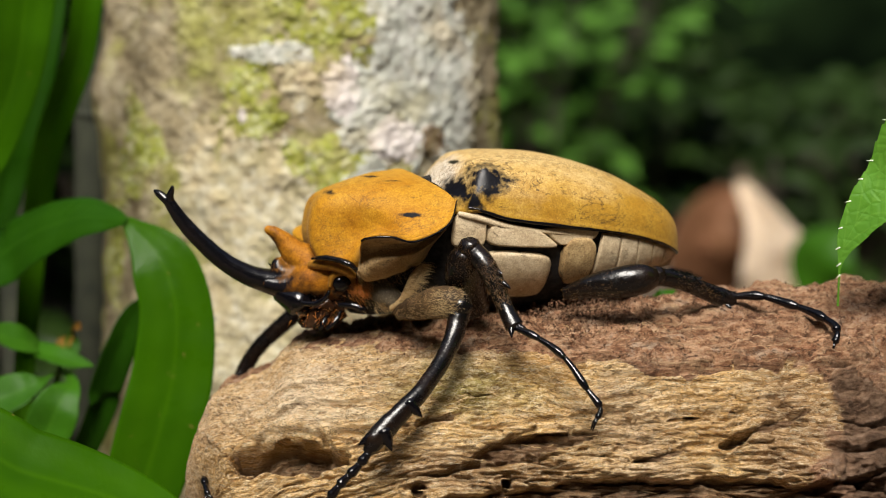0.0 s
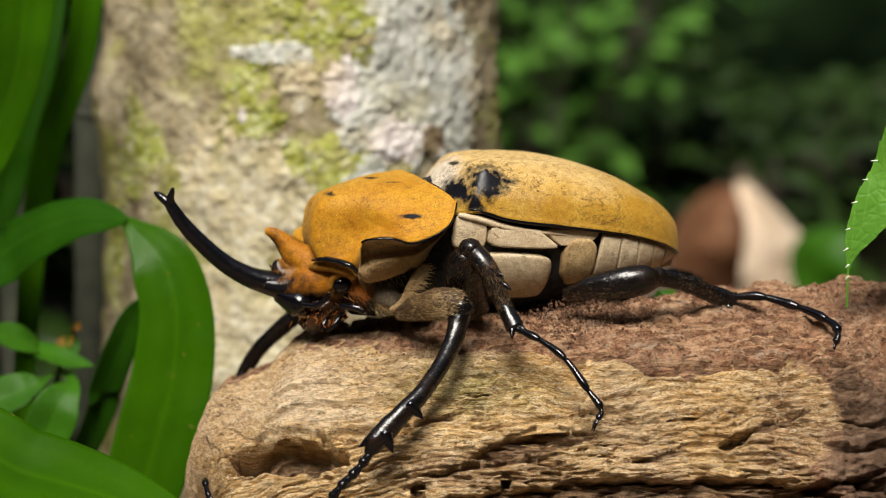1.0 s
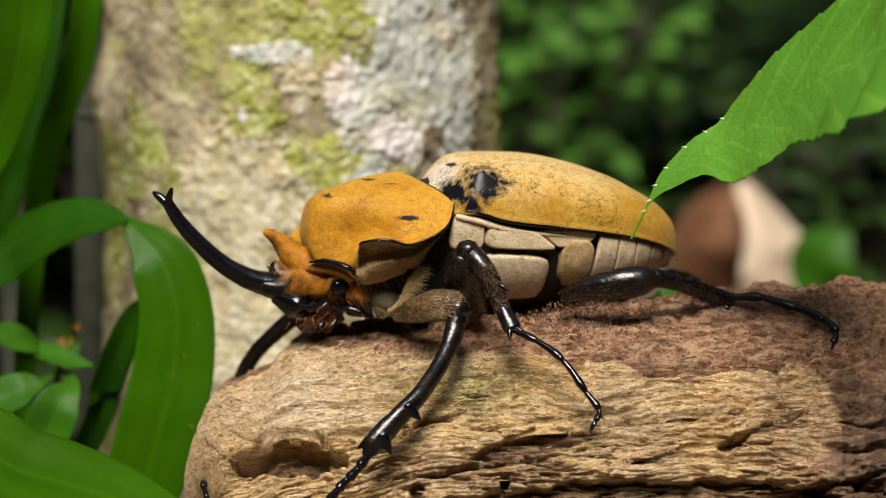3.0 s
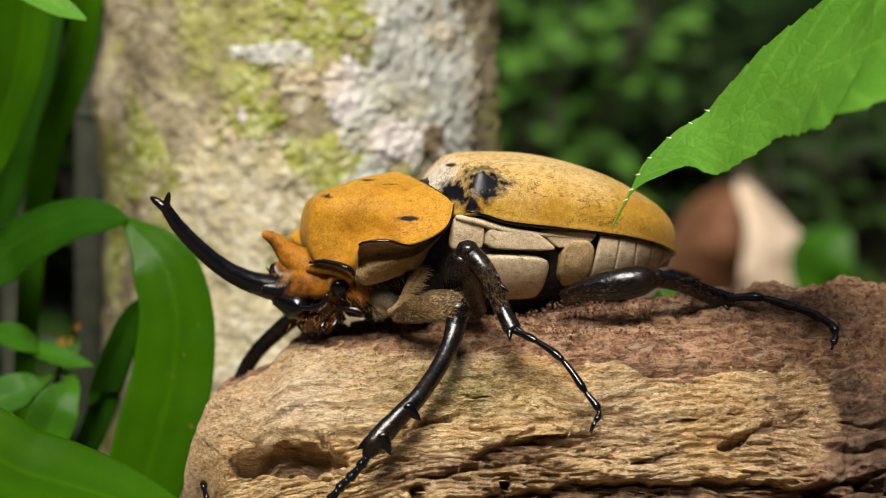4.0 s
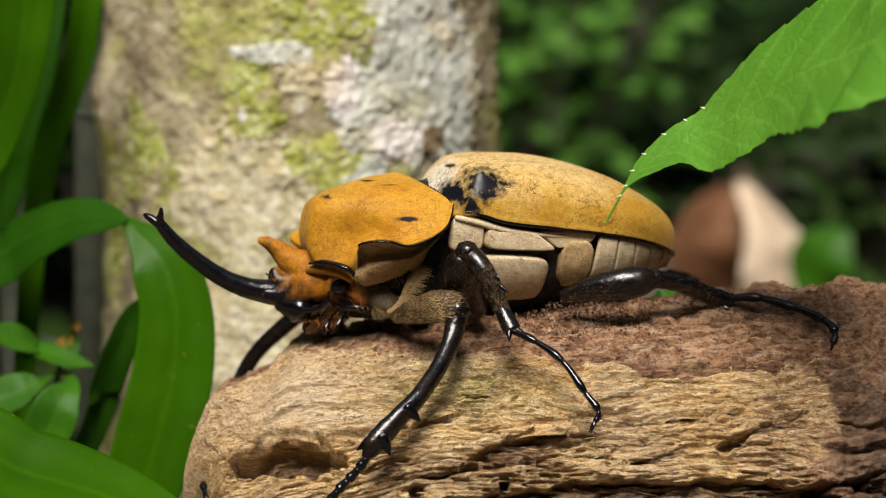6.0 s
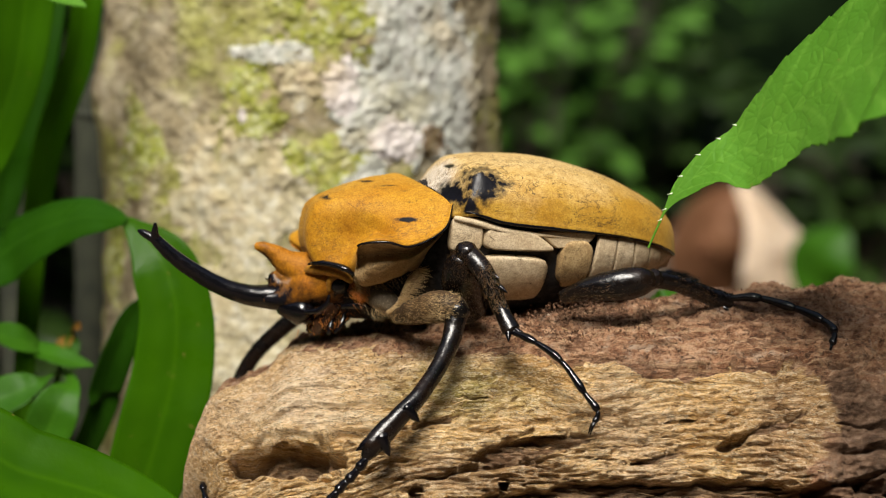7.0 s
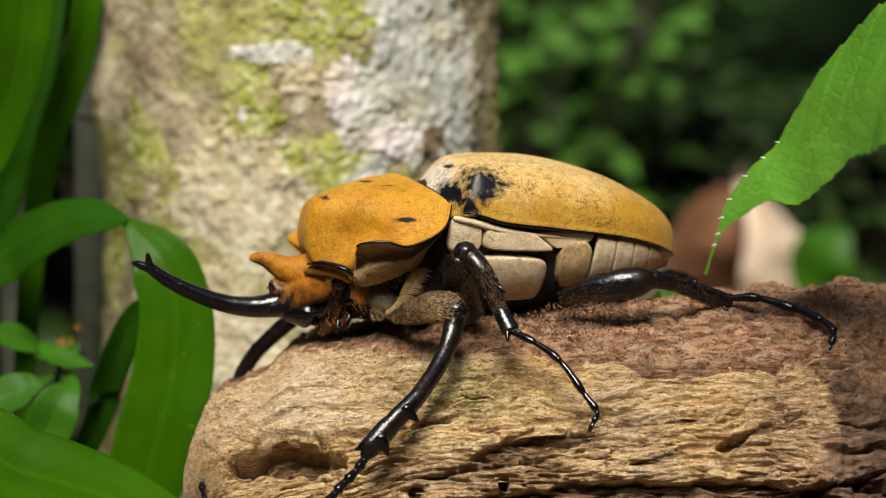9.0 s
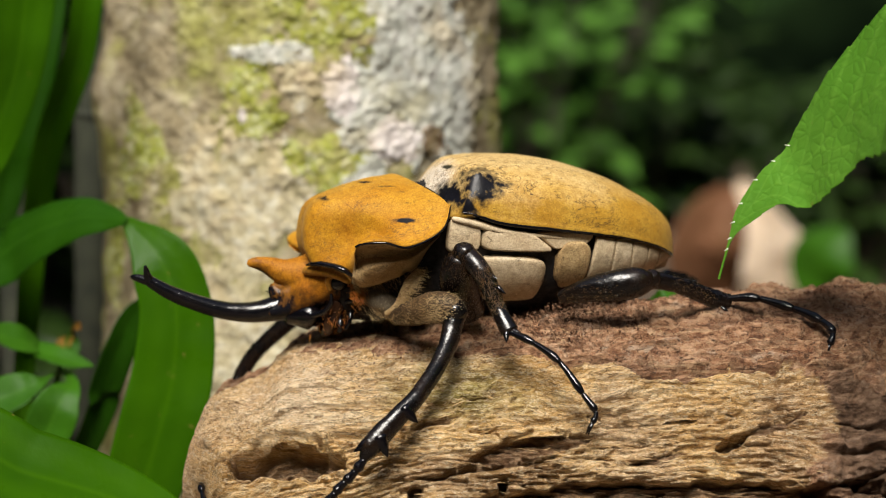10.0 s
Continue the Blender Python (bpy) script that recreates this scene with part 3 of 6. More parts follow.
def build_trunk():
    tree = thing("tree_trunk", "upright tree trunk crusted with grey, pink and yellow-green lichen", "tree", TREE)
    zs = np.concatenate([np.linspace(-15, 40, 20), np.linspace(41, 215, 190), np.linspace(220, 1500, 60)])
    a = np.linspace(0, 2 * math.pi, 420, endpoint=False)
    Z, A = np.meshgrid(zs, a, indexing="ij")
    R = trunk_radius(A, Z)
    R[-1] = 0.5                                        # sawn top, out of sight
    me = raw_mesh("bark", np.stack([R * np.cos(A), R * np.sin(A), Z], -1), grid_faces(len(zs), len(a), True))
    part("bark", me, trunk_material(), tree)
    # crusts that grow on the bark: kind, place, half width and half height
    for i, (kind, place, hw, hh, thick, label) in enumerate((
            ("green", (-83.8, 110, 122.3), 14, 16, 0.5, "yellow-green moss patch"), ("green", (-92.1, 120, 96.3), 11, 20, 0.5, "yellow-green moss patch"),
            ("green", (-32, 88, 157.5), 18, 13, 0.6, "yellow-green moss patch"), ("green", (-51.2, 88, 137.1), 9, 14, 0.6, "bright moss patch"),
            ("green", (-29, 88, 120.7), 15, 7, 0.6, "bright moss patch"),
            ("tan", (-54, 90, 110.1), 22, 23, 0.6, "tan and pale green lichen crust"), ("tan", (-51.5, 85, 73.6), 18, 21, 0.6, "tan and pale green lichen crust"),
            ("tan", (-38.1, 86, 144.4), 7, 11, 0.9, "pale lichen crust"), ("grey", (-6, 100, 150), 21, 37, 1.0, "grey-white lichen crust"),
            ("grey", (-21.5, 88, 136.3), 10, 14, 1.1, "grey-white lichen crust"), ("grey", (-18.6, 90, 113.1), 10, 8, 0.9, "grey-white lichen crust"),
            ("pink", (-25.6, 87, 138.6), 7, 11, 1.4, "pinkish lichen rim"), ("pink", (-13.5, 94, 126.1), 11, 7, 1.4, "pinkish lichen rim"),
            ("pink", (-96.2, 130, 134.8), 6, 9, 1.2, "pinkish lichen crust"), ("grey", (-45, 86, 148.9), 11, 3, 0.9, "pale lichen rim"),
            ("pink", (-52.5, 88, 132.6), 1.8, 2.2, 1.2, "small white lichen spot"), ("brown", (-2.5, 100, 126.1), 6, 5, 1.7, "bare brown bark patch"))):
        x, y, z = (p - q for p, q in zip(place, TREE))
        a0 = math.atan2(y, x)
        n = 130 if max(hw, hh) > 9 else 50
        U, W = np.meshgrid(np.linspace(-1.35, 1.35, n), np.linspace(-1.35, 1.35, n), indexing="ij")
        A2, Z2 = a0 + U * hw / 57.0, z + W * hh
        keep = 0.95 - np.sqrt(U ** 2 + W ** 2) + 0.75 * rough(U * hw / 13 + i * 3.1, W * hh / 13, 0.5, 5, 60 + i) + 0.35 * rough(U * hw / 2.2, W * hh / 2.2, 1.5, 2, 90 + i)
        R2 = trunk_radius(A2, Z2) + np.where(keep > 0, 0.55 * thick * smooth(0.0, 0.2, keep) * (1 + 0.3 * rough(A2 * 57 / 2.5, Z2 / 2.5, 1.0, 3, 61)), -1.5)
        V = np.stack([R2 * np.cos(A2), R2 * np.sin(A2), Z2], -1)
        q = grid_faces(n, n)
        alive = (keep.ravel()[q] > -0.06).all(1)
        used, back = np.unique(q[alive], return_inverse=True)
        part("lichen" if kind != "brown" else "bark_scar", raw_mesh("lichen", V.reshape(-1, 3)[used], back.reshape(-1, 4)), LICHEN[kind], tree, label)
    return tree


build_trunk()

# ================= the log under the beetle =================
LOG_TOP = curve_y([(-60, 60), (-55, 64), (-52, 70), (-48, 74.5), (-42, 76.7), (-37, 78.3), (-34, 80.8), (-29, 84.6), (-17, 87), (0, 90), (14, 91.5), (50, 93.5), (74, 94.5), (94, 96), (130, 98), (240, 98)])


def terrace(v, steps, sharp):
    """Turns a smooth field into broken steps."""
    q = v * steps
    k = np.floor(q)
    return (k + smooth(0.5 - sharp, 0.5 + sharp, q - k)) / steps


def log_surface(X, A):
    """Place on the log: X along it, A the angle from its crest towards the viewer's side (radians)."""
    rad = LOG_TOP(X) / 2
    s = A * 45.0                                     # arc length round the log
    warp = 6.0 * rough(X / 38, s / 30, 0.3, 2, 21) + 1.3 * rough(X / 8, s / 7, 0.9, 2, 39)
    sw = s + warp + 4.0 * np.exp(-((X - 17) / 8) ** 2 - ((s - 34) / 8) ** 2)          # the grain sweeps round a knot
    pit_shade = np.zeros_like(X)
    broad = rough(X / 34, sw / 20, 0.0, 3, 22)
    d = 2.2 * broad
    # split layers of wood with broken edges, long ridges of the grain
    layers = terrace(rough(X / 24, sw / 8.0, 0.7, 4, 35) * 0.5 + 0.5, 6, 0.06)
    ridge = 1 - np.abs(rough(X / 24, sw / 3.2, 1.0, 3, 23))
    fine = (1 - np.abs(rough(X / 17, sw / 1.25, 2.0, 3, 24))) ** 2
    torn = terrace(rough(X / 15, sw / 1.9, 2.5, 4, 57) * 0.5 + 0.5, 6, 0.05)
    slab = smooth(-8, -22, X) * smooth(40, 32, s)                              # crumbly weathered slab by the broken end
    groove = 1.05 * smooth(0.15, 0.02, np.abs(rough(X / 12, sw / 1.9, 5.0, 3, 51))) * smooth(-0.25, 0.25, rough(X / 12, sw / 8, 5.5, 2, 52))
    groove = groove + 0.7 * smooth(0.2, 0.03, np.abs(rough(X / 6, sw / 0.95, 6.0, 2, 53))) * smooth(-0.3, 0.2, rough(X / 9, sw / 5, 6.5, 2, 54))
    bark_edge = 20 + 2 * np.sin(X / 17.0) + 7 * smooth(24, 44, X) - 19 * smooth(5, -36, X)
    f = (bark_edge - s) / 12 + 0.9 * rough(X / 13, sw / 6, 0.5, 4, 25)
    g = (X - 73.0 - 3.0 * np.sin(s / 5.0)) / 6 + 1.7 * rough(X / 9, s / 6, 1.5, 5, 36) + 0.6 * smooth(40, 25, s)
    bark = np.maximum(smooth(-0.30, 0.30, f), smooth(-0.6, 0.6, g))
    bark = np.maximum(bark * (1 - smooth(-20, -36, s)), smooth(-25, -60, s) * 0.8)
    wood = 1 - bark
    d = d + wood * (4.0 * (layers - 0.5) + (1 - 0.65 * slab) * (1.5 * (torn - 0.5) - 1.3 * groove + 1.0 * (ridge - 0.6) + 1.5 * (fine - 0.5)) + 0.6 * rough(X / 1.6, s / 1.3, 6.0, 2, 37)
                    + slab * (1.1 * rough(X / 3.2, s / 2.0, 6.5, 4, 58) + 1.0)
                    + 1.5 * smooth(-36, -48, X) * rough(X / 4.0, s / 3.0, 7.5, 4, 59))
    heavy = smooth(66, 80, X) * smooth(14, 28, s)
    lump = rough(X / 8, s / 5.5, 3.0, 4, 26)
    crack = np.minimum(np.abs(rough(X / 15, s / 9, 8.0, 3, 38)) * 7, 1)
    d = d + bark * (1.2 - 0.5 * groove + heavy * 3.0 * smooth(12, 32, s) * rough(X / 16, s / 12, 9.0, 3, 55) + (1.4 + 1.4 * heavy) * lump + 1.5 * heavy * rough(X / 3.4, s / 2.6, 3.5, 4, 64) - (1 - crack) * (1.5 + 1.8 * heavy) + 0.8 * rough(X / 1.8, s / 1.4, 4.0, 2, 27) + 2.6 * (terrace(lump * 0.5 + 0.5, 5, 0.1) - 0.5))
    # hollows and cracks: place, half size along and round, depth
    for cx, cs, hx, hs, deep, slant in LOG_HOLLOWS:
        near = (np.abs(X - cx) < hx * 1.05) & (np.abs(s - cs) < hs * 1.2 + np.abs(slant) * hx + 3)
        if not near.any():
            continue
        xs_, ss_ = X[near], s[near]
        u = (xs_ - cx) / hx
        v = (ss_ - cs - slant * (xs_ - cx) - (0.4 + 0.3 * hs) * rough(xs_ / 5, 1.0, cs, 3, 28)) / hs
        e = np.sqrt(np.abs(u) ** 2.4 + np.abs(v) ** 2.4) + (0.45 if hx < 10 else 0.28) * rough(xs_ / (1.2 + hx * 0.2), ss_ / (0.8 + hs * 0.3), cs, 3, 29)
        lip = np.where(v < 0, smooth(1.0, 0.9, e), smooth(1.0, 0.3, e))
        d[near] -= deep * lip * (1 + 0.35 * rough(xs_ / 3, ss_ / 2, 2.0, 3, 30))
        pit_shade[near] = np.maximum(pit_shade[near], lip)
    return rad, d, bark, pit_shade


LOG_HOLLOWS = [
    (-30.5, 40.8, 13.0, 5.4, 10.0, 0.42),
    (17.5, 45.2, 12.5, 3.0, 3.4, -0.14),
    (9.6, 48.6, 16.0, 0.9, 5.5, -0.11),
    (12.2, 52.2, 1.1, 2.2, 7.0, 0.00),
    (56.3, 45.5, 3.2, 1.3, 5.0, -0.35),
    (-4.7, 52.6, 1.7, 1.6, 5.0, 0.00),
    (64.5, 42.3, 6.5, 1.1, 1.8, -0.30),
    (54.0, 30.6, 16.1, 1.2, 2.2, -0.05),
    (41.6, 48.2, 6.4, 0.8, 2.0, -0.20),
    (-15.8, 40.0, 7.5, 0.9, 2.0, 0.15),
    (76.2, 54.9, 7.5, 1.8, 3.0, 0.00),
    (34.0, 57.5, 46.0, 5.5, 4.5, 0.00),
    (-20.0, 33.0, 16.0, 1.0, 1.9, 0.10),
    (-30.0, 27.0, 11.0, 0.8, 1.6, 0.12),
    (4.0, 38.5, 13.0, 0.9, 2.0, -0.10),
    (-9.0, 25.0, 10.0, 0.7, 1.4, 0.08),
    (26.0, 40.0, 12.0, 1.0, 2.2, -0.08),
    (40.0, 35.5, 10.0, 0.8, 1.8, -0.12),
    (-38.0, 35.0, 8.0, 0.8, 1.6, 0.20),
]


def build_log():
    ob_log = thing("log", "rotting pale log with crumbly red-brown bark on top", "log")
    xs = np.concatenate([np.linspace(-57.5, 104, 690), np.linspace(106, 235, 60)])
    a = np.concatenate([np.linspace(-0.35, 1.5, 600), np.linspace(1.51, 2 * math.pi - 0.37, 150)])
    X, A = np.meshgrid(xs, a, indexing="ij")
    rad, d, bark, pit_shade = log_surface(X, np.where(A > 3.6, A - 2 * math.pi, A))
    # the broken end: the rim rounds off raggedly
    end = -52.8 + 1.8 * rough(A * 4.0, 0.2, 7.0, 4, 31) + 8.5 * smooth(0.4, 1.2, A) * smooth(2.8, 2.2, A)
    q = np.clip((X - end) / 6.0, 0, 1)
    R = (rad + d) * (0.62 + 0.38 * np.sqrt(1 - (1 - q) ** 2))
    X2 = np.maximum(X, end) + 1.6 * rough(A * 12, X / 3, 1.0, 4, 32) * (q < 0.7)
    Y = 2.0 - R * np.sin(A)
    Z = rad + R * np.cos(A)
    V = np.stack([X2, Y, Z], -1)
    m_, n_ = X.shape
    # ragged end grain, drawn in to the heart
    caps = []
    for f in np.linspace(0.92, 0.0, 40):
        ring = V[0].copy()
        ring[:, 1] = 2 + (ring[:, 1] - 2) * f
        ring[:, 2] = 38 + (ring[:, 2] - 38) * f
        ring[:, 0] = ring[:, 0] * f + (1 - f) * -44 + 1.8 * rough(ring[:, 1] / 3.0, ring[:, 2] / 3.0, 5.0, 3, 33)
        caps.append(ring)
    V = np.concatenate([np.array(caps[::-1]), V])
    bark = np.concatenate([np.zeros((40, n_)), bark])
    pit_shade = np.concatenate([np.full((40, n_), 0.25), pit_shade])
    faces = (grid_faces(m_ + 40, n_, True, flip=True), [tuple(range((m_ + 39) * n_, (m_ + 40) * n_))])
    me = raw_mesh("wood", V, faces)
    # where the darker bark, shade included, is coloured in
    shaded_bark = smooth(66, 82, X) * smooth(24, 38, np.where(A > 3.6, A - 2 * math.pi, A) * 45.0)
    shaded_bark = np.concatenate([np.zeros((40, n_)), shaded_bark])
    for key, values in (("bark", bark), ("pit", pit_shade), ("shaded_bark", shaded_bark)):
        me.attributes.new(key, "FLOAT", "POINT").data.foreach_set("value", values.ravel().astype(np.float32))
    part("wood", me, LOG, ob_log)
    return ob_log


def log_points(x, a, lift):
    rad, d, _, _ = log_surface(x, a)
    r = rad + d + lift
    return np.stack([x, 2.0 - r * np.sin(a), rad + r * np.cos(a)], -1)


log = build_log()


def bark_flake(x0, x1, a0, a1, lift, seed, bark=1.0, slant=0.0):
    """A loose plate of bark, or a split slab of wood, lying on the log, with a ragged rim."""
    n, k = (70, 46) if bark else (170, 90)
    U, W = np.meshgrid(np.linspace(-1, 1, n), np.linspace(-1, 1, k), indexing="ij")
    e = 1 - np.abs(U) ** 2 - np.abs(W) ** 2 + 0.75 * rough(U * 4 + seed, W * 2.5, 0.3, 5, 70 + seed)
    X = (x0 + x1) / 2 + U * (x1 - x0) / 2
    A = (a0 + a1) / 2 + W * (a1 - a0) / 2 + slant * (X - (x0 + x1) / 2)
    rad, d, _, _ = log_surface(X, A)
    if not bark:                                     # it bridges the hollow under it
        d = np.maximum(d, -2.5)
    up = np.where(e > 0, lift * (0.5 + 0.5 * smooth(0, 0.4, e)) + 0.5 * rough(X / 2.0, A * 22, 1.0, 4, 71 + seed) + 0.6 * rough(X / 6, A * 7, 2.0, 3, 72 + seed), -1.0)
    r = rad + d * np.where(e > 0, 0.75, 1.0) + up
    V = np.stack([X, 2.0 - r * np.sin(A), rad + r * np.cos(A)], -1)
    q = grid_faces(n, k, flip=True)
    alive = (e.ravel()[q] > -0.12).all(1)
    used, back = np.unique(q[alive], return_inverse=True)
    me = raw_mesh("bark_flake", V.reshape(-1, 3)[used], back.reshape(-1, 4))
    for key, value in (("bark", bark), ("pit", 0.0)):
        me.attributes.new(key, "FLOAT", "POINT").data.foreach_set("value", np.full(len(used), value, np.float32))
    return part("bark_flake" if bark else "wood_slab", me, LOG, log, "loose red-brown bark flake" if bark else "split slab of pale crumbling wood")


for i, (x0, x1, a0, a1, lift) in enumerate(((36, 68, 0.48, 0.74, 1.0), (50, 74, 0.36, 0.58, 0.9), (18, 40, 0.42, 0.60, 0.7), (80, 98, 0.50, 0.85, 1.0),
                                            (-16, 8, 0.20, 0.42, 0.6), (2, 22, 0.36, 0.54, 0.6), (-30, -10, 0.12, 0.32, 0.6))):
    bark_flake(x0, x1, a0, a1, lift, i)
for i, (x0, x1, a0, a1, lift, slant) in enumerate(((-47, -9, 0.42, 0.84, 2.0, 0.0095), (2, 34, 0.72, 0.95, 1.2, -0.002), (30, 66, 0.66, 0.90, 1.0, -0.002), (-14, 26, 0.50, 0.74, 0.8, 0.0))):
    bark_flake(x0, x1, a0, a1, lift, 20 + i, 0.0, slant)

# ================= the beetle (its own space: x to the tail, y to its right side, z up; base on the log's crest) =================
BEETLE_AT, BEETLE_TURN = (0.0, 0.0, 90.0), 12.0
beetle = thing("beetle", "large ochre and black horned beetle resting on the log", "beetle", BEETLE_AT, BEETLE_TURN)

TAIL = 51.5
CREST = curve_y([(-6, 31.7), (2, 35.5), (11.8, 36.1), (21.8, 35.1), (33.1, 31.8), (43.4, 26.8), (49.3, 22.4), (50.9, 18.9), (TAIL, 14.3)])
RIM = curve_y([(-12, 28.0), (1.9, 25.6), (9, 23.5), (20.5, 21.9), (33.4, 20.1), (43.2, 17.6), (50.8, 14.2)])


def half_width(x):
    """Half the beetle's width along its wing cases."""
    x = np.asarray(x, float)
    back = np.clip((x - 14) / (TAIL - 14), 0, 1)
    front = np.clip((14 - x) / 26, 0, 1)
    return 22.0 * np.power(1 - back ** 2.5, 0.5) * (1 - 0.16 * front ** 2) + 0.02


def wing_case(sign):
    n, k = 140, 80
    s = np.linspace(0, 1, n)
    t = np.linspace(0, 1, k)
    S, T = np.meshgrid(s, t, indexing="ij")
    front = -5.0 - 4.0 * (1 - T) ** 1.3
    X = front + (TAIL - front) * np.sin(S * math.pi / 2) ** 0.95
    B, top, rim = half_width(X), CREST(X), RIM(X)
    H = np.maximum(top - rim, 0)
    ang = T * math.pi / 2
    Y = B * np.sin(ang) ** 0.92 * (1 - 0.22 * smooth(2.5, -5, X))
    Z = rim + H * np.cos(ang) ** 0.72
    # front edge turned down, shoulder knob, shallow seam
    Z = Z - 5.0 * (1 - smooth(0, 0.11, S)) * (1 - 0.6 * T ** 4)
    Z = Z + 1.5 * np.exp(-(((X - 4.5) / 3) ** 2 + ((T - 0.68) / 0.10) ** 2)) - 0.8 * np.exp(-(((X - 0.5) / 1.6) ** 2 + ((T - 0.72) / 0.12) ** 2))
    Z = Z - 0.5 * np.exp(-(T / 0.03) ** 2) + 0.25 * rough(X / 9, Y / 9, 0.4, 3, 41)
    # the edge rolls under
    for i, (dy, dz) in enumerate(((0.25, -0.5), (-0.25, -1.0), (-1.4, -1.1), (-3.0, -0.6))):
        X = np.concatenate([X, X[:, k - 1:k]], 1)
        Y = np.concatenate([Y, np.maximum(Y[:, k - 1:k] + dy, 0.01)], 1)
        Z = np.concatenate([Z, Z[:, k - 1:k] + dz], 1)
    V = np.stack([X, sign * Y, Z], -1)
    return V, grid_faces(n, k + 4, flip=sign < 0)


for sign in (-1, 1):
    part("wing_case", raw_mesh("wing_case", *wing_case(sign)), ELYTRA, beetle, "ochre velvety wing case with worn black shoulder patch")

# black piping under the edge of the wing cases
for sign in (-1, 1):
    xs = np.linspace(0.8, TAIL - 0.3, 26)
    piping = [(x, sign * (half_width(x) - 0.1), float(RIM(x)) - 0.75) for x in xs]
    part("wing_case_edge", raw_mesh("wing_case_edge", *tube(piping, [0.15, 0.35] + [0.42] * 12 + [0.32] * 12, 8, 110)), BLACK, beetle, "glossy black rim")

# ---- trunk of the body under the wing cases
BELLY = curve_y([(-40, 10), (-25, 4.5), (-5, 2.5), (20, 3.5), (38, 7), (TAIL, 13.5)])


def flank(x, z, out=0.0):
    """A place on the body's side at length x and height z."""
    x, z = np.asarray(x, float), np.asarray(z, float)
    rim, low = RIM(x), BELLY(x)
    t = np.clip((rim - z) / np.maximum(rim - low, 0.5), 0, 0.999)
    y = (half_width(x) - 1.6) * np.sqrt(1 - t ** 2.6) + out
    return np.stack([x, -y, z], -1)


def body_core():
    xs = np.concatenate([np.linspace(-14, 44, 60), TAIL - 0.8 - (TAIL - 45) * np.linspace(1, 0, 14) ** 2])
    t = np.linspace(0, 1, 26)
    X, T = np.meshgrid(xs, t, indexing="ij")
    z = RIM(X) - 6 * smooth(0, -12, X) - (RIM(X) - 6 * smooth(0, -12, X) - BELLY(X)) * np.sin(T * math.pi / 2) - 0.4
    B = np.maximum(half_width(X) - 2.6, 0.02) * np.where(X < 2, 1 - smooth(2, -14, X) * 0.3, 1)
    Y = B * np.cos(T * math.pi / 2) ** 0.75
    left = np.stack([X, -Y, z], -1)
    right = left[:, ::-1] * np.array([1, -1, 1])
    lid = np.stack([X[:, :8], np.linspace(1, -1, 8)[None] * B[:, :8], np.tile((RIM(xs) - 0.4 - 6 * smooth(0, -12, xs))[:, None], (1, 8)) + np.sin(np.linspace(0, math.pi, 8))[None] * 2], -1)
    V = np.concatenate([left, right, lid], 1)
    n = V.shape[1]
    return V, (grid_faces(len(xs), n, True), [tuple(range(n)), tuple(range((len(xs) - 1) * n, len(xs) * n))[::-1]])


part("body", raw_mesh("body", *body_core()), DARK, beetle, "black body between the beige plates")


def plate(corners, bulge=0.8, proud=0.2, sign=-1, round_=0.16, drop=1.2):
    """A raised plate on the flank between four corners (x, z): front top, rear top, rear bottom, front bottom."""
    a, b, c, d = (np.array(q, float) for q in corners)
    n = 22
    u = np.linspace(0, 1, n)
    U, W = np.meshgrid(u, u, indexing="ij")
    # pull the corners in so that they come out rounded
    su, sw = 2 * U - 1, 2 * W - 1
    U2 = 0.5 + 0.5 * su * np.sqrt(1 - round_ * sw ** 4)
    W2 = 0.5 + 0.5 * sw * np.sqrt(1 - round_ * su ** 4)
    q = (a * ((1 - U2) * (1 - W2))[..., None] + b * (U2 * (1 - W2))[..., None] + c * (U2 * W2)[..., None] + d * ((1 - U2) * W2)[..., None])
    edge = np.minimum(1 - np.abs(su), 1 - np.abs(sw))
    lift = proud + bulge * np.clip(edge / 0.15, 0, 1) ** 0.5 - drop * (edge < 1e-6)
    V = flank(q[..., 0], q[..., 1], 0.0)
    V[..., 1] -= lift + 0.12 * rough(q[..., 0] / 2, q[..., 1] / 2, 0, 3, 43)
    V[..., 1] *= -sign
    return V, grid_faces(n, n, flip=sign > 0)


for name, corners, bulge in (
        ("breast_plate", ((-1.5, 24.3), (5, 22.6), (4.8, 17), (-2.4, 16.7)), 0.35),
        ("side_plate", ((4.9, 22), (15.4, 20.7), (21.1, 16.3), (4.6, 17.1)), 0.9),
        ("breast_plate", ((3.6, 16.6), (19.2, 15.4), (18.1, 5.4), (5.1, 5.9)), 0.9),
        ("hip_plate", ((15.1, 21.1), (29.3, 19.9), (27.4, 18.1), (19.9, 16.7)), 0.4),
        ("hip_plate", ((20.4, 19), (28.3, 19), (27.6, 9.3), (20.6, 8)), 1.1)):
    for sign in (-1, 1):
        hip = name == "hip_plate" and bulge > 1
        part(name, raw_mesh(name, *plate(corners, bulge, sign=sign, round_=0.55 if hip else 0.3)), TAN if hip else BEIGE, beetle, "tan rounded hip plate" if hip else "beige fuzzy plate")
# belly rings: their near ends narrow towards the tail
ring_tops = [(29, 19.5), (33.5, 18.8), (37.6, 18.2), (41.6, 17.1), (45.2, 15.9), (49.2, 14.2), (51.2, 12.8)]
ring_feet = [(27.4, 9.5), (32.7, 9.1), (37.7, 9), (41.7, 9.2), (44.9, 9.5), (48, 10), (50.4, 10.6)]
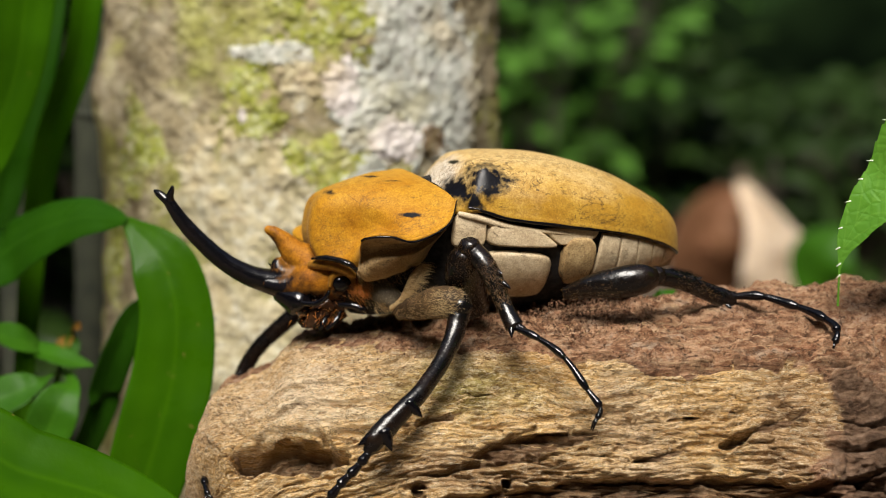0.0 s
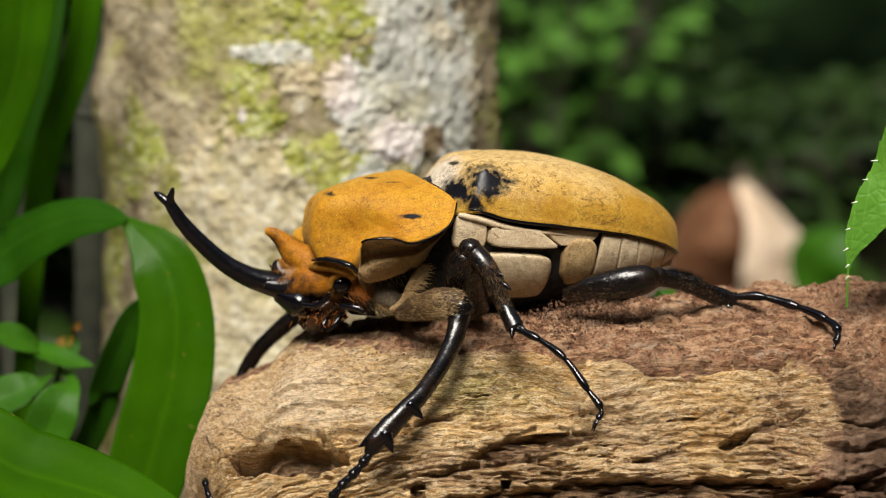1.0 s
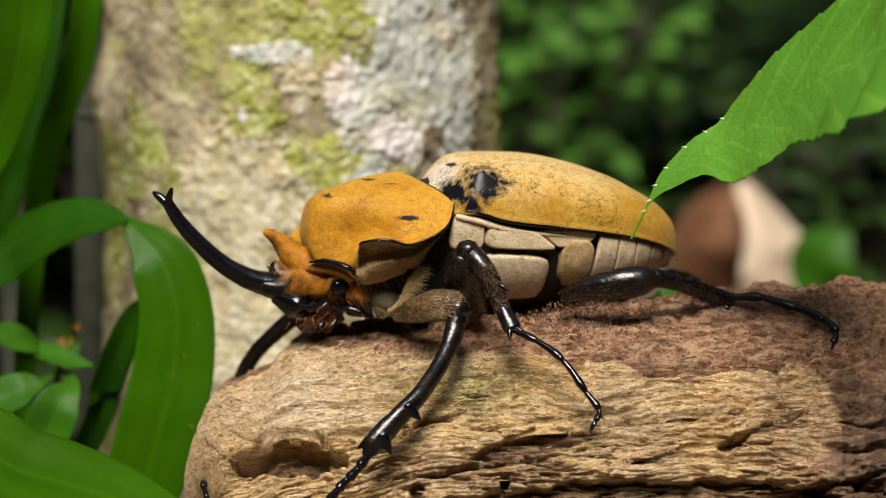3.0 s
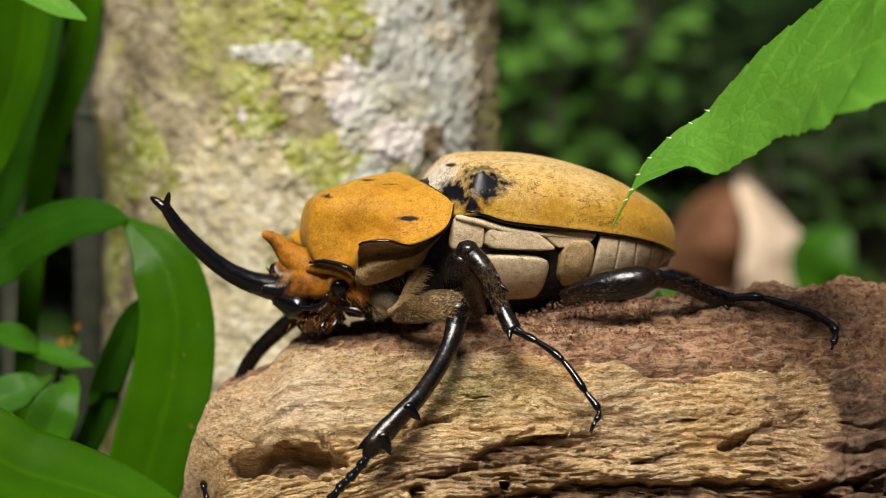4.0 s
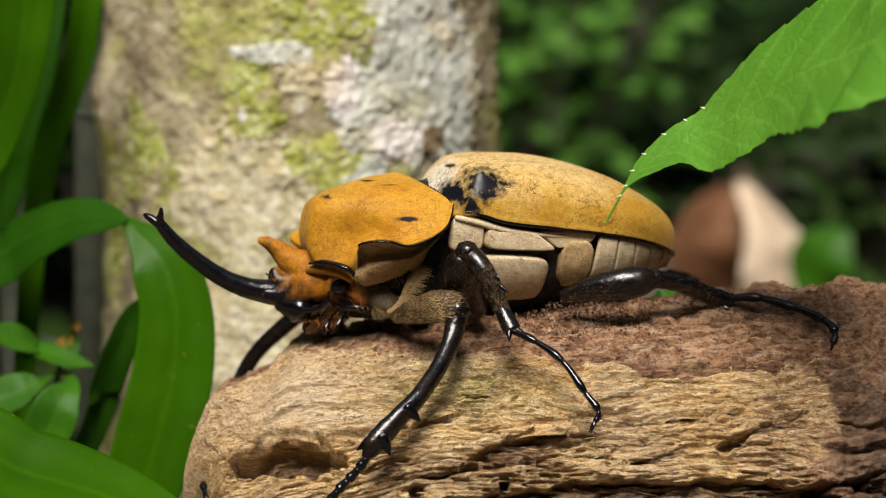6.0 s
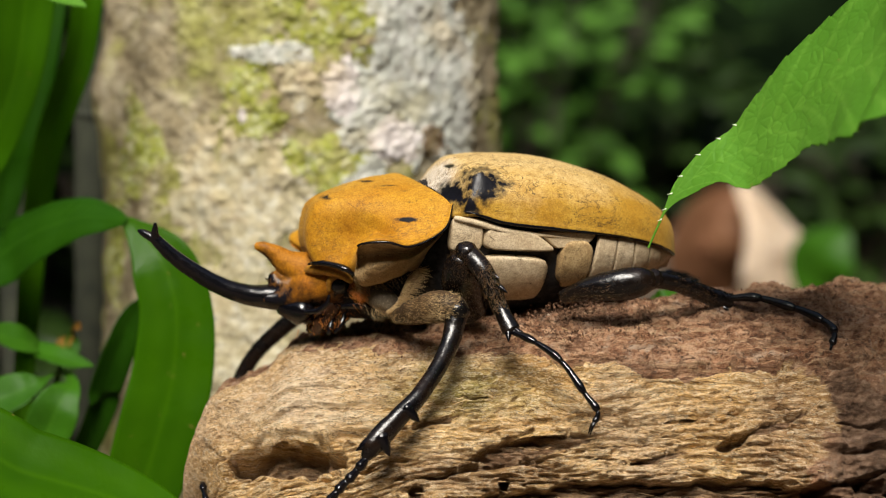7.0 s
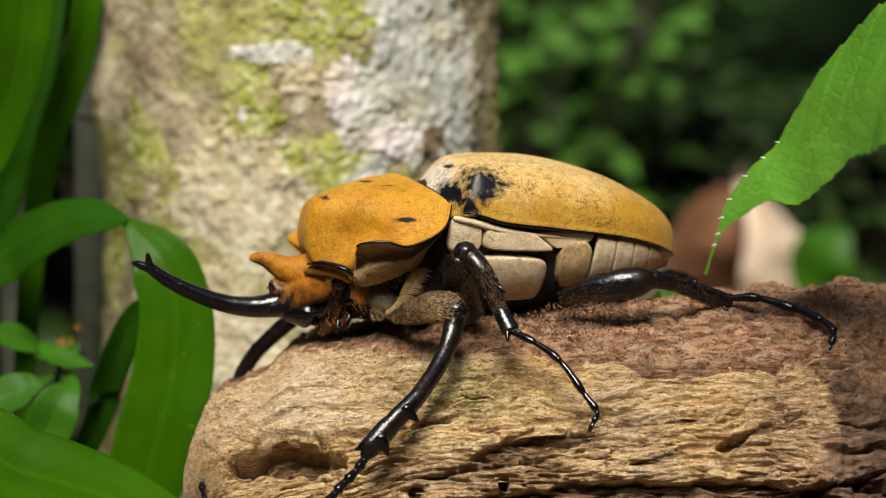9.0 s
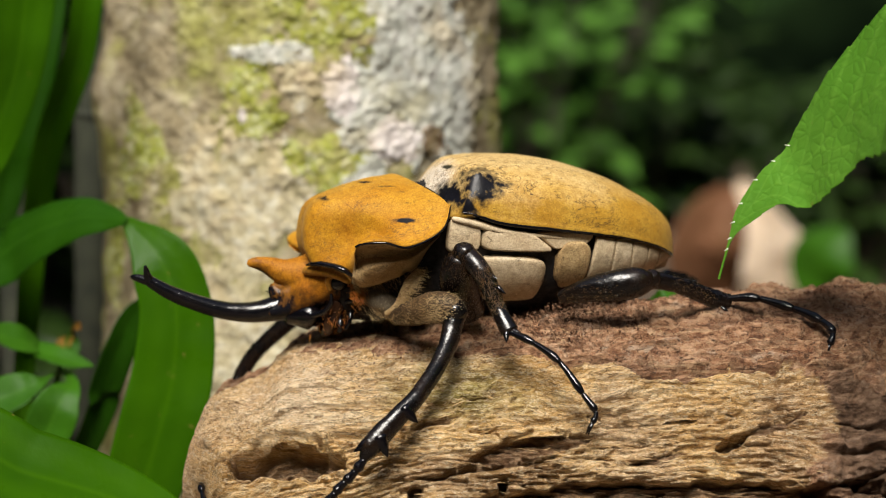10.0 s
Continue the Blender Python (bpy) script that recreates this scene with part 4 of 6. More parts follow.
for i in range(6):
    corners = (ring_tops[i], ring_tops[i + 1], ring_feet[i + 1], ring_feet[i])
    for sign in (-1, 1):
        part("belly_ring", raw_mesh("belly_ring", *plate(corners, 0.45, 0.5, sign, 0.03, 0.45)), BEIGE, beetle, "beige belly segment")
# strip of cuticle between rim and plates
for sign in (-1, 1):
    strip = [tuple(flank(x, float(RIM(x)) - 2.4, 0.5) * np.array([1, -sign, 1])) for x in np.linspace(-1, 22, 10)]
    part("side_strip", raw_mesh("side_strip", *tube(strip, [0.5, 0.75, 0.8, 0.8, 0.7, 0.6, 0.5, 0.4, 0.3, 0.2], 8, 50)), BEIGE, beetle, "beige side strip")

# ---- shield at the root of the wing cases
part("shield", raw_mesh("shield", *ball((-8.0, 0, 25.5), (8.5, 15, 4.6), 16, 28, 0.03, 3)), CREAM, beetle, "cream downy shield before the wing cases")

# ---- pronotum
# four guide lines from the collar over the brow to the rear hem: midline, brow, gutter, outer edge
PRO_LINES = [spline(q) for q in (
    ((-26.5, 0, 13.8), (-28.6, 0, 17.0), (-28.9, 0, 21.2), (-27.4, 0, 26.2), (-22.2, 0, 29.2), (-16.2, 0, 31.1), (-9.4, 0, 32.3)),
    ((-27.8, -7, 14.2), (-28.7, -7, 17.2), (-28.4, -7.4, 21.4), (-26.5, -8, 25.6), (-21.4, -8.6, 28.0), (-14.6, -8.4, 29.9), (-6.0, -8, 30.5)),
    ((-24.0, -10.6, 13.6), (-21.6, -11.4, 16.0), (-18.8, -12.4, 19.2), (-16.8, -14.0, 21.4), (-14.4, -16.2, 23.6), (-9.3, -16.8, 26.0), (-2.8, -14.6, 28.2)),
    ((-20.4, -14, 12.8), (-20.5, -18, 16.1), (-20.6, -21.5, 19.1), (-15.6, -23.8, 19.7), (-10.6, -23.5, 18.7), (-3.7, -21.8, 21.7), (-1.2, -18.2, 26.3)))]
PRO_EDGE = PRO_LINES[3]


def pronotum(sign):
    """Half of the neck shield: steep front, a gutter, and a lobe that flares over the cheek."""
    n, k = 100, 64
    S, T = np.meshgrid(np.linspace(0, 1, n), np.linspace(0, 1, k), indexing="ij")
    mid, brow, gutter, edge = (f(S) for f in PRO_LINES)
    far = brow * np.array([1, -1, 1])
    out = edge * 2 - gutter
    knots = np.stack([far, mid, brow, gutter, edge, out])
    q = np.clip(T * 3, 0, 3)
    i = np.minimum(q.astype(int), 2)
    u = (q - i)[..., None]
    a, b, c, d = (np.take_along_axis(knots, (i + j)[None, ..., None], 0)[0] for j in range(4))
    V = 0.5 * (2 * b + (c - a) * u + (2 * a - 5 * b + 4 * c - d) * u ** 2 + (3 * b - a - 3 * c + d) * u ** 3)
    # the lobe swells behind its front corner, its rim turns up, the hide is faintly uneven
    swell = 1.25 * np.exp(-(((S - 0.43) / 0.09) ** 2 + ((T - 0.86) / 0.10) ** 2)) + 0.6 * np.exp(-(((S - 0.66) / 0.12) ** 2 + ((T - 0.84) / 0.12) ** 2))
    dip = 0.8 * np.exp(-(((S - 0.56) / 0.07) ** 2 + ((T - 0.78) / 0.10) ** 2))
    V[..., 2] += swell - dip + 0.5 * smooth(0.95, 1.0, T) * smooth(0.3, 0.4, S) + 0.16 * rough(V[..., 0] / 5, V[..., 1] / 5, 0.2, 3, 45)
    V[..., 1] -= 0.5 * swell - 0.4 * dip + 0.10 * rough(V[..., 0] / 2, V[..., 2] / 2, 0.7, 2, 46)
    # the rear hem rolls under
    tail = V[-1:].copy()
    V = np.concatenate([V, tail + (0.35, 0, -0.35), tail + (0.2, 0, -1.1), tail + (-1.5, 0, -1.6)], 0)
    if sign > 0:                                     # the far lobe shows past the front
        V[..., 0] -= 9.0 * smooth(0.45, 1.0, np.pad(T, ((0, 3), (0, 0)), "edge")) * np.exp(-((np.pad(S, ((0, 3), (0, 0)), "edge") - 0.22) / 0.2) ** 2)
    V[..., 1] *= -sign
    # a rolled edge all along the outer side, and thickness
    roll = V[:, -1:].copy()
    rows = [V]
    for o, down in ((0.15, -0.25), (0.05, -0.6), (-1.2, -0.7)):
        rows.append(roll + (0, sign * o, down))
    V = np.concatenate(rows, 1)
    return V, grid_faces(V.shape[0], V.shape[1], flip=sign < 0)


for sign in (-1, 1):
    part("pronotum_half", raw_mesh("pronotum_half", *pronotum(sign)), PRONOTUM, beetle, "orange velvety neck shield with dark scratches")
    edge = PRO_EDGE(np.linspace(0.31, 1, 22)) * np.array([1, -sign, 1]) + np.array([0, sign * 0.05, -0.05])
    part("pronotum_edge", raw_mesh("pronotum_edge", *tube(edge, [0.3] + [0.24] * 21, 8, 80)), BLACK, beetle, "black rim")
    hem = [np.array(q) * np.array([1, -sign, 1]) + (0.25, 0, -0.35) for q in (PRO_LINES[3](1.0), (-2.0, -16.8, 27.2), PRO_LINES[2](1.0), (-4.3, -11.4, 29.6), PRO_LINES[1](1.0), (-7.9, -4, 31.6), PRO_LINES[0](1.0))]
    part("pronotum_hem", raw_mesh("pronotum_hem", *tube(hem, [0.22] * 7, 8, 60)), BLACK, beetle, "black rear hem")
    # the collar over the head: a glossy black fold
    collar = [np.array(q) * np.array([1, -sign, 1]) for q in ((-28.9, -7.4, 14.2), (-26.9, -10.4, 14.6), (-24.6, -12.6, 14.4), (-22.4, -14.2, 13.6), (-20.8, -15.0, 12.4))]
    part("collar", raw_mesh("collar", *tube(collar, [0.3, 0.62, 0.55, 0.68, 0.35], 14, 50, 1.6, lumps=0.25)), BLACK, beetle, "glossy black collar fold")
    fold = [q + np.array((-0.1, -2.6 * sign, -1.5)) for q in collar]
    part("collar_skin", raw_mesh("collar_skin", *tube(fold, [0.8, 1.2, 1.2, 1.0, 0.6], 14, 40, lumps=0.15)), HEAD_SKIN, beetle, "ochre skin fold under the collar")


def underside(sign):
    """The beige cheek below the neck shield's flared edge."""
    n, k = 70, 40
    S, T = np.meshgrid(np.linspace(0, 1, n), np.linspace(0, 1, k), indexing="ij")
    top = PRO_EDGE(0.04 + S * 0.80)
    low = spline([(-20.7, -13.6, 12.0), (-19.2, -14.2, 10.1), (-16.6, -14.7, 10.3), (-12.4, -15, 11.6), (-7.8, -14, 13.3), (-4.6, -12.5, 17), (-2, -11, 20)])(S)
    V = top * (1 - T[..., None]) + low * T[..., None]
    hollow = np.sin(np.clip(T / 0.55, 0, 1) * math.pi) * 2.6 * smooth(0.12, 0.3, S)
    bulge = np.sin(np.clip((T - 0.35) / 0.65, 0, 1) * math.pi) * 1.5
    V[..., 1] += hollow - bulge + 0.6 * (1 - T)
    V[..., 2] -= 0.35 * (1 - T)
    pit = np.exp(-(((V[..., 0] + 9.7) / 0.9) ** 2 + ((V[..., 2] - 12.9) / 0.8) ** 2))
    V[..., 1] += 2.2 * pit
    V = V + (0.35 * rough(V[..., 0] / 3, V[..., 1] / 3, V[..., 2] / 3, 4, 47))[..., None]
    V[..., 1] *= -sign
    return V, grid_faces(n, k, flip=sign > 0)


for sign in (-1, 1):
    part("cheek", raw_mesh("cheek", *underside(sign)), TAN, beetle, "tan underside of the neck shield")
part("neck", raw_mesh("neck", *tube([(-22.3, 0, 9.6), (-15.1, 0, 11.8), (-7.8, 0, 15.3), (2, 0, 17.5), (8.1, 0, 16.2)], [8, 11, 13, 14, 14], 28, 40, 1.0)), DARK, beetle)
part("throat", raw_mesh("throat", *tube([(-17.4, -8, 8.6), (-15.2, -10, 7.6), (-13.2, -10.4, 6.0), (-12.2, -9.6, 4.2)], [1.8, 2.5, 2.5, 1.7], 20, 30, 1.1, lumps=0.4)), THROAT, beetle, "grey-tan throat plate")
for sign in (-1, 1):
    rim_ = [np.array(q) * np.array([1, -sign, 1]) for q in ((-7.6, -15.2, 12.9), (-9.2, -14.8, 10.6), (-10.4, -14.4, 8.2), (-11.6, -14.0, 6.0), (-13.6, -13, 4.2))]
    part("throat_rim", raw_mesh("throat_rim", *tube(rim_, [0.5, 0.85, 0.8, 0.75, 0.5], 12, 40, lumps=0.25)), TAN, beetle, "pale downy rim of the throat plate")

# ---- head: pivots at the neck
PIVOT = (-25.9, 0, 11.1)
head = part("head", raw_mesh("head", *join(
    tube([(-17.3, 0, 8.3), (-20.9, 0, 9.3), (-24.7, 0, 9.6), (-28.9, 0, 9), (-32.8, 0, 8.3), (-36.5, 0, 8.6), (-39.5, 0, 9.6)], [2.6, 5.4, 5.8, 4.6, 3.1, 2.1, 1.4], 36, 60, 1.45, lumps=0.12, seed=5),
    tube([(-24.7, 0, 11.1), (-28.5, 0, 12.6), (-31.8, 0, 15), (-34.1, 0, 17.6), (-36, 0, 19.2), (-37.6, 0, 19.9)], [5.0, 4.2, 2.8, 1.9, 1.3, 0.8], 28, 50, 0.9, lumps=0.1, seed=6),
    tube([(-28, 0, 10.2), (-32.3, 0, 10), (-34.6, 0, 11.3), (-35.3, 0, 13.6)], [3.4, 3.2, 2.3, 0.9], 20, 24, 1.0, lumps=0.12, seed=9)),
    origin=PIVOT), HEAD_FUZZ, beetle, "rust-orange velvety head with an upright horn and black saddle", PIVOT)
# one flowing skin over head, horn and saddle
remesh = head.modifiers.new("skin", "REMESH")
remesh.mode, remesh.voxel_size, remesh.use_smooth_shade = "VOXEL", 0.00022, True
soften = head.modifiers.new("soften", "SMOOTH")
soften.factor, soften.iterations = 0.5, 12


def on_head(name, pieces, material, label=""):
    return part(name, raw_mesh(name, *pieces, origin=PIVOT), material, head, label)


on_head("long_horn", join(
    tube([(-27.1, 0, 6.3), (-31.8, 0, 7.6), (-36.5, 0, 8.8), (-41.2, 0, 10.3), (-46.4, 0, 13.4), (-51.3, 0, 17.9), (-55, 0, 22.2), (-57, 0, 25.4), (-57.5, 0, 26.6)],
         [3.4, 3.2, 2.65, 2.2, 1.9, 1.7, 1.45, 1.2, 1.0], 28, 110, 1.0, lumps=0.09, seed=8),
    tube([(-57.2, 0, 25.7), (-58.3, 0.6, 26.6), (-59.4, 1.2, 27.5), (-60.2, 1.8, 28)], [1.1, 0.95, 0.75, 0.3], 14, 20, lumps=0.05),
    tube([(-57.1, 0, 25.4), (-57.1, -0.6, 26.9), (-56.8, -1.2, 28), (-56.6, -1.8, 29)], [1.1, 0.8, 0.6, 0.3], 14, 20, lumps=0.05),
    spike((-34.9, 1.2, 10.6), (-36.6, 5.2, 12.3), 0.7, 10)), HORN, "long black upcurved horn with forked tip")
for sign in (-1, 1):
    w = np.array([1, -sign, 1])
    on_head("eye", ball(np.array((-23, -8.4, 9.2)) * w, (2.0, 1.4, 1.9), 16, 24), BLACK, "round glossy black eye")
    on_head("eye_socket", tube([np.array(q) * w for q in ((-25.4, -8.0, 8.4), (-24.9, -8.8, 10.6), (-23.2, -9.2, 11.5), (-21.3, -9.2, 10.8), (-20.6, -8.8, 9.2))], [0.4, 0.7, 0.8, 0.7, 0.4], 10, 30, lumps=0.15), HEAD_SKIN, "rust-coloured brow round the eye")
    on_head("cheek_hair", hairs(np.array((-20.4, -9.0, 8.2)) * w + np.random.default_rng(61).normal(0, 1, (150, 3)) * (0.9, 0.6, 1.1), np.tile(np.array((0.5, -0.3, -0.8)) * w, (150, 1)), 1.3, 0.04, 62, 0.3), HAIR_RED, "rust-coloured hair by the eye")
    on_head("antenna", join(tube([np.array(q) * w for q in ((-23.5, -8, 4.6), (-21.4, -9.5, 4.6), (-19.6, -10, 4.3))], [0.5, 0.7, 0.9], 10, 16, lumps=0.1),
                            ball(np.array((-19.1, -10, 3.9)) * w, (1.3, 0.7, 0.8), 10, 14)), BLACK, "black clubbed antenna")
    on_head("jaw", tube([np.array(q) * w for q in ((-24.8, -4.5, 4.8), (-27.5, -4.8, 2.4), (-29.1, -4, 0.5), (-30.3, -2.5, -0.3))], [2.0, 1.6, 1.1, 0.6], 14, 30, 0.8, lumps=0.25, seed=11), MOUTH, "red-brown jaw")
    on_head("palp", tube([np.array(q) * w for q in ((-25.4, -5, 2.4), (-26.5, -6, 0.7), (-27.2, -6, -0.7))], [0.45, 0.6, 0.4], 10, 14), BLACK)
    on_head("palp", tube([np.array(q) * w for q in ((-22.7, -5.5, 2.9), (-24.2, -6.5, 0.9), (-25.9, -6.5, -0.6))], [0.45, 0.55, 0.35], 10, 14), BLACK)
on_head("clypeus", tube([(-35.5, 0, 6.6), (-31.6, 0, 5.2), (-29.6, 0, 3.6), (-29.0, 0, 1.4)], [1.6, 3.4, 2.8, 0.8], 24, 36, 1.7, lumps=0.12, seed=14), BLACK, "black wedge-shaped plate above the mouth")
for sign in (-1, 1):
    on_head("face_ridge", tube([np.array(q) * np.array([1, -sign, 1]) for q in ((-33.4, -3.6, 5.6), (-30.6, -5.6, 4.9), (-28.2, -7.0, 4.9), (-26.4, -8.0, 6.0), (-25.6, -8.4, 7.6))], [0.4, 0.55, 0.6, 0.55, 0.35], 12, 40, lumps=0.1), BLACK, "glossy black ridge along the face")
on_head("snout", join(tube([(-22.3, 0, 5.4), (-25.9, 0, 4.7), (-29.5, 0, 3.8), (-31.6, 0, 3.8)], [4.0, 3.8, 2.8, 1.6], 22, 36, 1.4, lumps=0.25, seed=12),
                      tube([(-23.5, 0, 3.6), (-25.3, 0, 1.3), (-26.9, 0, -1.1)], [3.6, 3.0, 1.4], 18, 24, 1.3, lumps=0.3, seed=13)), MOUTH, "dark red-brown mouth parts")
rh = np.random.default_rng(3)
roots = np.array([np.array((-26, -5, 2.5)) + rh.normal(0, 1, 3) * (2.4, 1.2, 1.2) for _ in range(120)])
on_head("mouth_bristles", hairs(roots, np.tile((-0.35, -0.45, -0.8), (120, 1)) + rh.normal(0, 0.4, (120, 3)), 1.3, 0.05, 4), HAIR_RED, "rust-coloured bristles")

# ---- hair on the underside
rh = np.random.default_rng(31)
roots = np.array([np.array((-18.9, -11, 8.5)) + rh.normal(0, 1, 3) * (1.0, 0.6, 1.0) for _ in range(140)])
part("neck_hair", raw_mesh("neck_hair", *hairs(roots, np.tile((0.2, -0.5, -0.8), (140, 1)), 1.8, 0.05, 32, 0.3)), HAIR_RED, beetle, "rust-coloured hair behind the eye")
rh = np.random.default_rng(5)
a_, b_, c_ = (np.array(q) for q in ((-7.4, -15, 13.3), (-8.9, -15, 10.2), (-11.6, -15, 6.3)))
roots = np.array([(a_ * (1 - u) + c_ * u) + rh.normal(0, 0.4, 3) for u in rh.uniform(0, 1, 420)])
part("breast_hair", raw_mesh("breast_hair", *hairs(roots, np.tile((0.85, -0.35, -0.1), (420, 1)), 2.0, 0.04, 6, 0.22)), HAIR_PALE, beetle, "pale golden hair tuft")


r3 = np.random.default_rng(12)
u_, w_ = r3.uniform(0, 1, 900), r3.uniform(0.6, 1.05, 900)
top_, low_ = PRO_EDGE(0.1 + u_ * 0.6), spline([(-20.5, -13, 11.1), (-18.9, -12, 9), (-13.6, -12, 8.9), (-8.3, -12, 11.1), (-4.8, -12, 13.9)])(u_)
roots = top_ * (1 - w_[:, None]) + low_ * w_[:, None] + np.stack([np.zeros(900), 2.2 * np.sin(np.clip(w_, 0, 1) * math.pi), np.zeros(900)], 1)
part("cheek_hair", raw_mesh("cheek_hair", *hairs(roots, np.tile((0.5, -0.2, -0.8), (900, 1)), 0.7, 0.022, 13, 0.3)), HAIR_PALE, beetle, "fine tan hair below the neck shield")
roots = np.array([np.array((-13.8, -11.6, 4.6)) + q for q in r3.normal(0, 1, (260, 3)) * (2.4, 0.8, 0.8)])
part("throat_hair", raw_mesh("throat_hair", *hairs(roots, np.tile((0.5, -0.3, -0.7), (260, 1)), 1.0, 0.026, 14, 0.3)), HAIR_PALE, beetle, "grey-tan hair on the throat")


# ---- legs
def leg(name_label, femur, femur_r, tibia, tibia_r, tarsus, teeth, fuzz, mirror=False, hairy=HAIR, femur_material=LEG, tibia_flat=0.8, foot=0.72):
    k = np.array([1, -1 if mirror else 1, 1])

    def go(points):
        return [np.array(q, float) * k for q in points]
    limb = part("leg", raw_mesh("leg", *tube(go(femur), femur_r, 24, 60, 0.85, lumps=0.45 if femur_material is THIGH else 0.12, seed=15)), femur_material, beetle, name_label)
    knee = ball(np.array(tibia[0]) * k, (tibia_r[0] * 1.12, tibia_r[0] * 1.05, tibia_r[0] * 1.1), 14, 20, 0.16, 5)
    part("shin", raw_mesh("shin", *join(tube(go(tibia), tibia_r, 18, 70, tibia_flat, lumps=0.16, seed=16), knee)), LEG, limb, "glossy black toothed shin")
    for b, t, r in teeth:
        part("tooth", raw_mesh("tooth", *spike(np.array(b) * k, np.array(t) * k, r, 10)), BLACK, limb)
    at = spline(go(tarsus))
    n = 5
    for i in range(n):
        u = np.linspace(i / n, (i + 0.96) / n, 5)
        r = foot * (1.0 if i < n - 1 else 0.8)
        part("foot_joint", raw_mesh("foot_joint", *tube(at(u), [r * 0.75, r * 0.85, r * 0.95, r * 1.12, r * 0.8], 12, 16)), BLACK, limb)
    end, way = at(1.0), at(1.0) - at(0.93)
    way = way / (np.linalg.norm(way) + 1e-9)
    for sx in (-1, 1):
        side = np.cross(way, (0, 0, 1.0)) * sx
        part("claw", raw_mesh("claw", *tube([end, end + way * 0.9 + side * 0.7, end + way * 1.6 + side * 1.0 + np.array((0, 0.5 * k[1], -0.9))], [0.42, 0.32, 0.08], 8, 14)), BLACK, limb, "hooked black claw")
    if fuzz:
        r = np.random.default_rng(8)
        roots, ways = [], []
        for pts, rad, count in fuzz:
            f, rr = spline(go(pts)), spline([[q] for q in rad])
            for _ in range(count):
                u = r.uniform(0, 1)
                d = r.normal(0, 1, 3) + np.array((0, -0.9 * k[1], 0))
                d /= np.linalg.norm(d)
                roots.append(f(u) + d * float(rr(u)[0]) * 0.98)
                along = f(min(u + 0.1, 1)) - f(max(u - 0.1, 0))
                ways.append(d * 0.28 + along / (np.linalg.norm(along) + 1e-9))
        part("leg_hair", raw_mesh("leg_hair", *hairs(roots, ways, 0.8 if hairy is HAIR_PALE else 0.55, 0.019, 9, 0.2)), hairy, limb, "short golden leg hair")
    return limb


FORE_FEMUR = ((-11.9, -12.8, 3.5), (-9.3, -18.5, 4.9), (-6.7, -24.1, 6.5), (-3.9, -26.8, 6.7), (-2.1, -27.1, 5.4))
FORE_TIBIA = ((-2.5, -27.6, 6.1), (-4, -29.8, 1.1), (-7.3, -33.2, -3.8), (-12.2, -37.3, -8.8), ((-17, -39.3, -12.8)), (-21.2, -40.5, -16.7), (-23.2, -41.1, -19.4))
MID_FEMUR = ((3, -16, 4.3), (0.7, -19.6, 8.8), (-0.6, -23.4, 13.2), (-0.4, -25.5, 16.5))
MID_TIBIA = ((0, -25.6, 17.3), (2.2, -28.1, 14.6), (4.1, -29.5, 10.9), (5.6, -30.8, 6.6), (7.1, -33.2, 2.6))
HIND_FEMUR = ((20.9, -20.8, 7.3), (25.4, -23.8, 8.9), (30.6, -25.9, 9.9), (35.1, -26.9, 10.6), (38.2, -26.5, 10.7))
HIND_TIBIA = ((38.7, -25.6, 11), (43.1, -24.5, 10), (47.8, -23.4, 8.4), (52.5, -22.4, 6.5), (56.6, -22.2, 5.1))
HIND_FOOT = ((56.4, -23.0, 6.1), (61.1, -25.5, 6.4), (65.8, -29.0, 5.1), (69.6, -33.0, 3.6), (71.9, -37.0, 1.8), (72.0, -39.0, -0.0), (71.1, -39.5, -1.7))
FORE_R, MID_R, HIND_R = [1.5, 2.5, 3.1, 3.2, 2.3], [3.4, 4.1, 3.9, 2.7], [1.3, 2.4, 3.2, 3.1, 1.9]
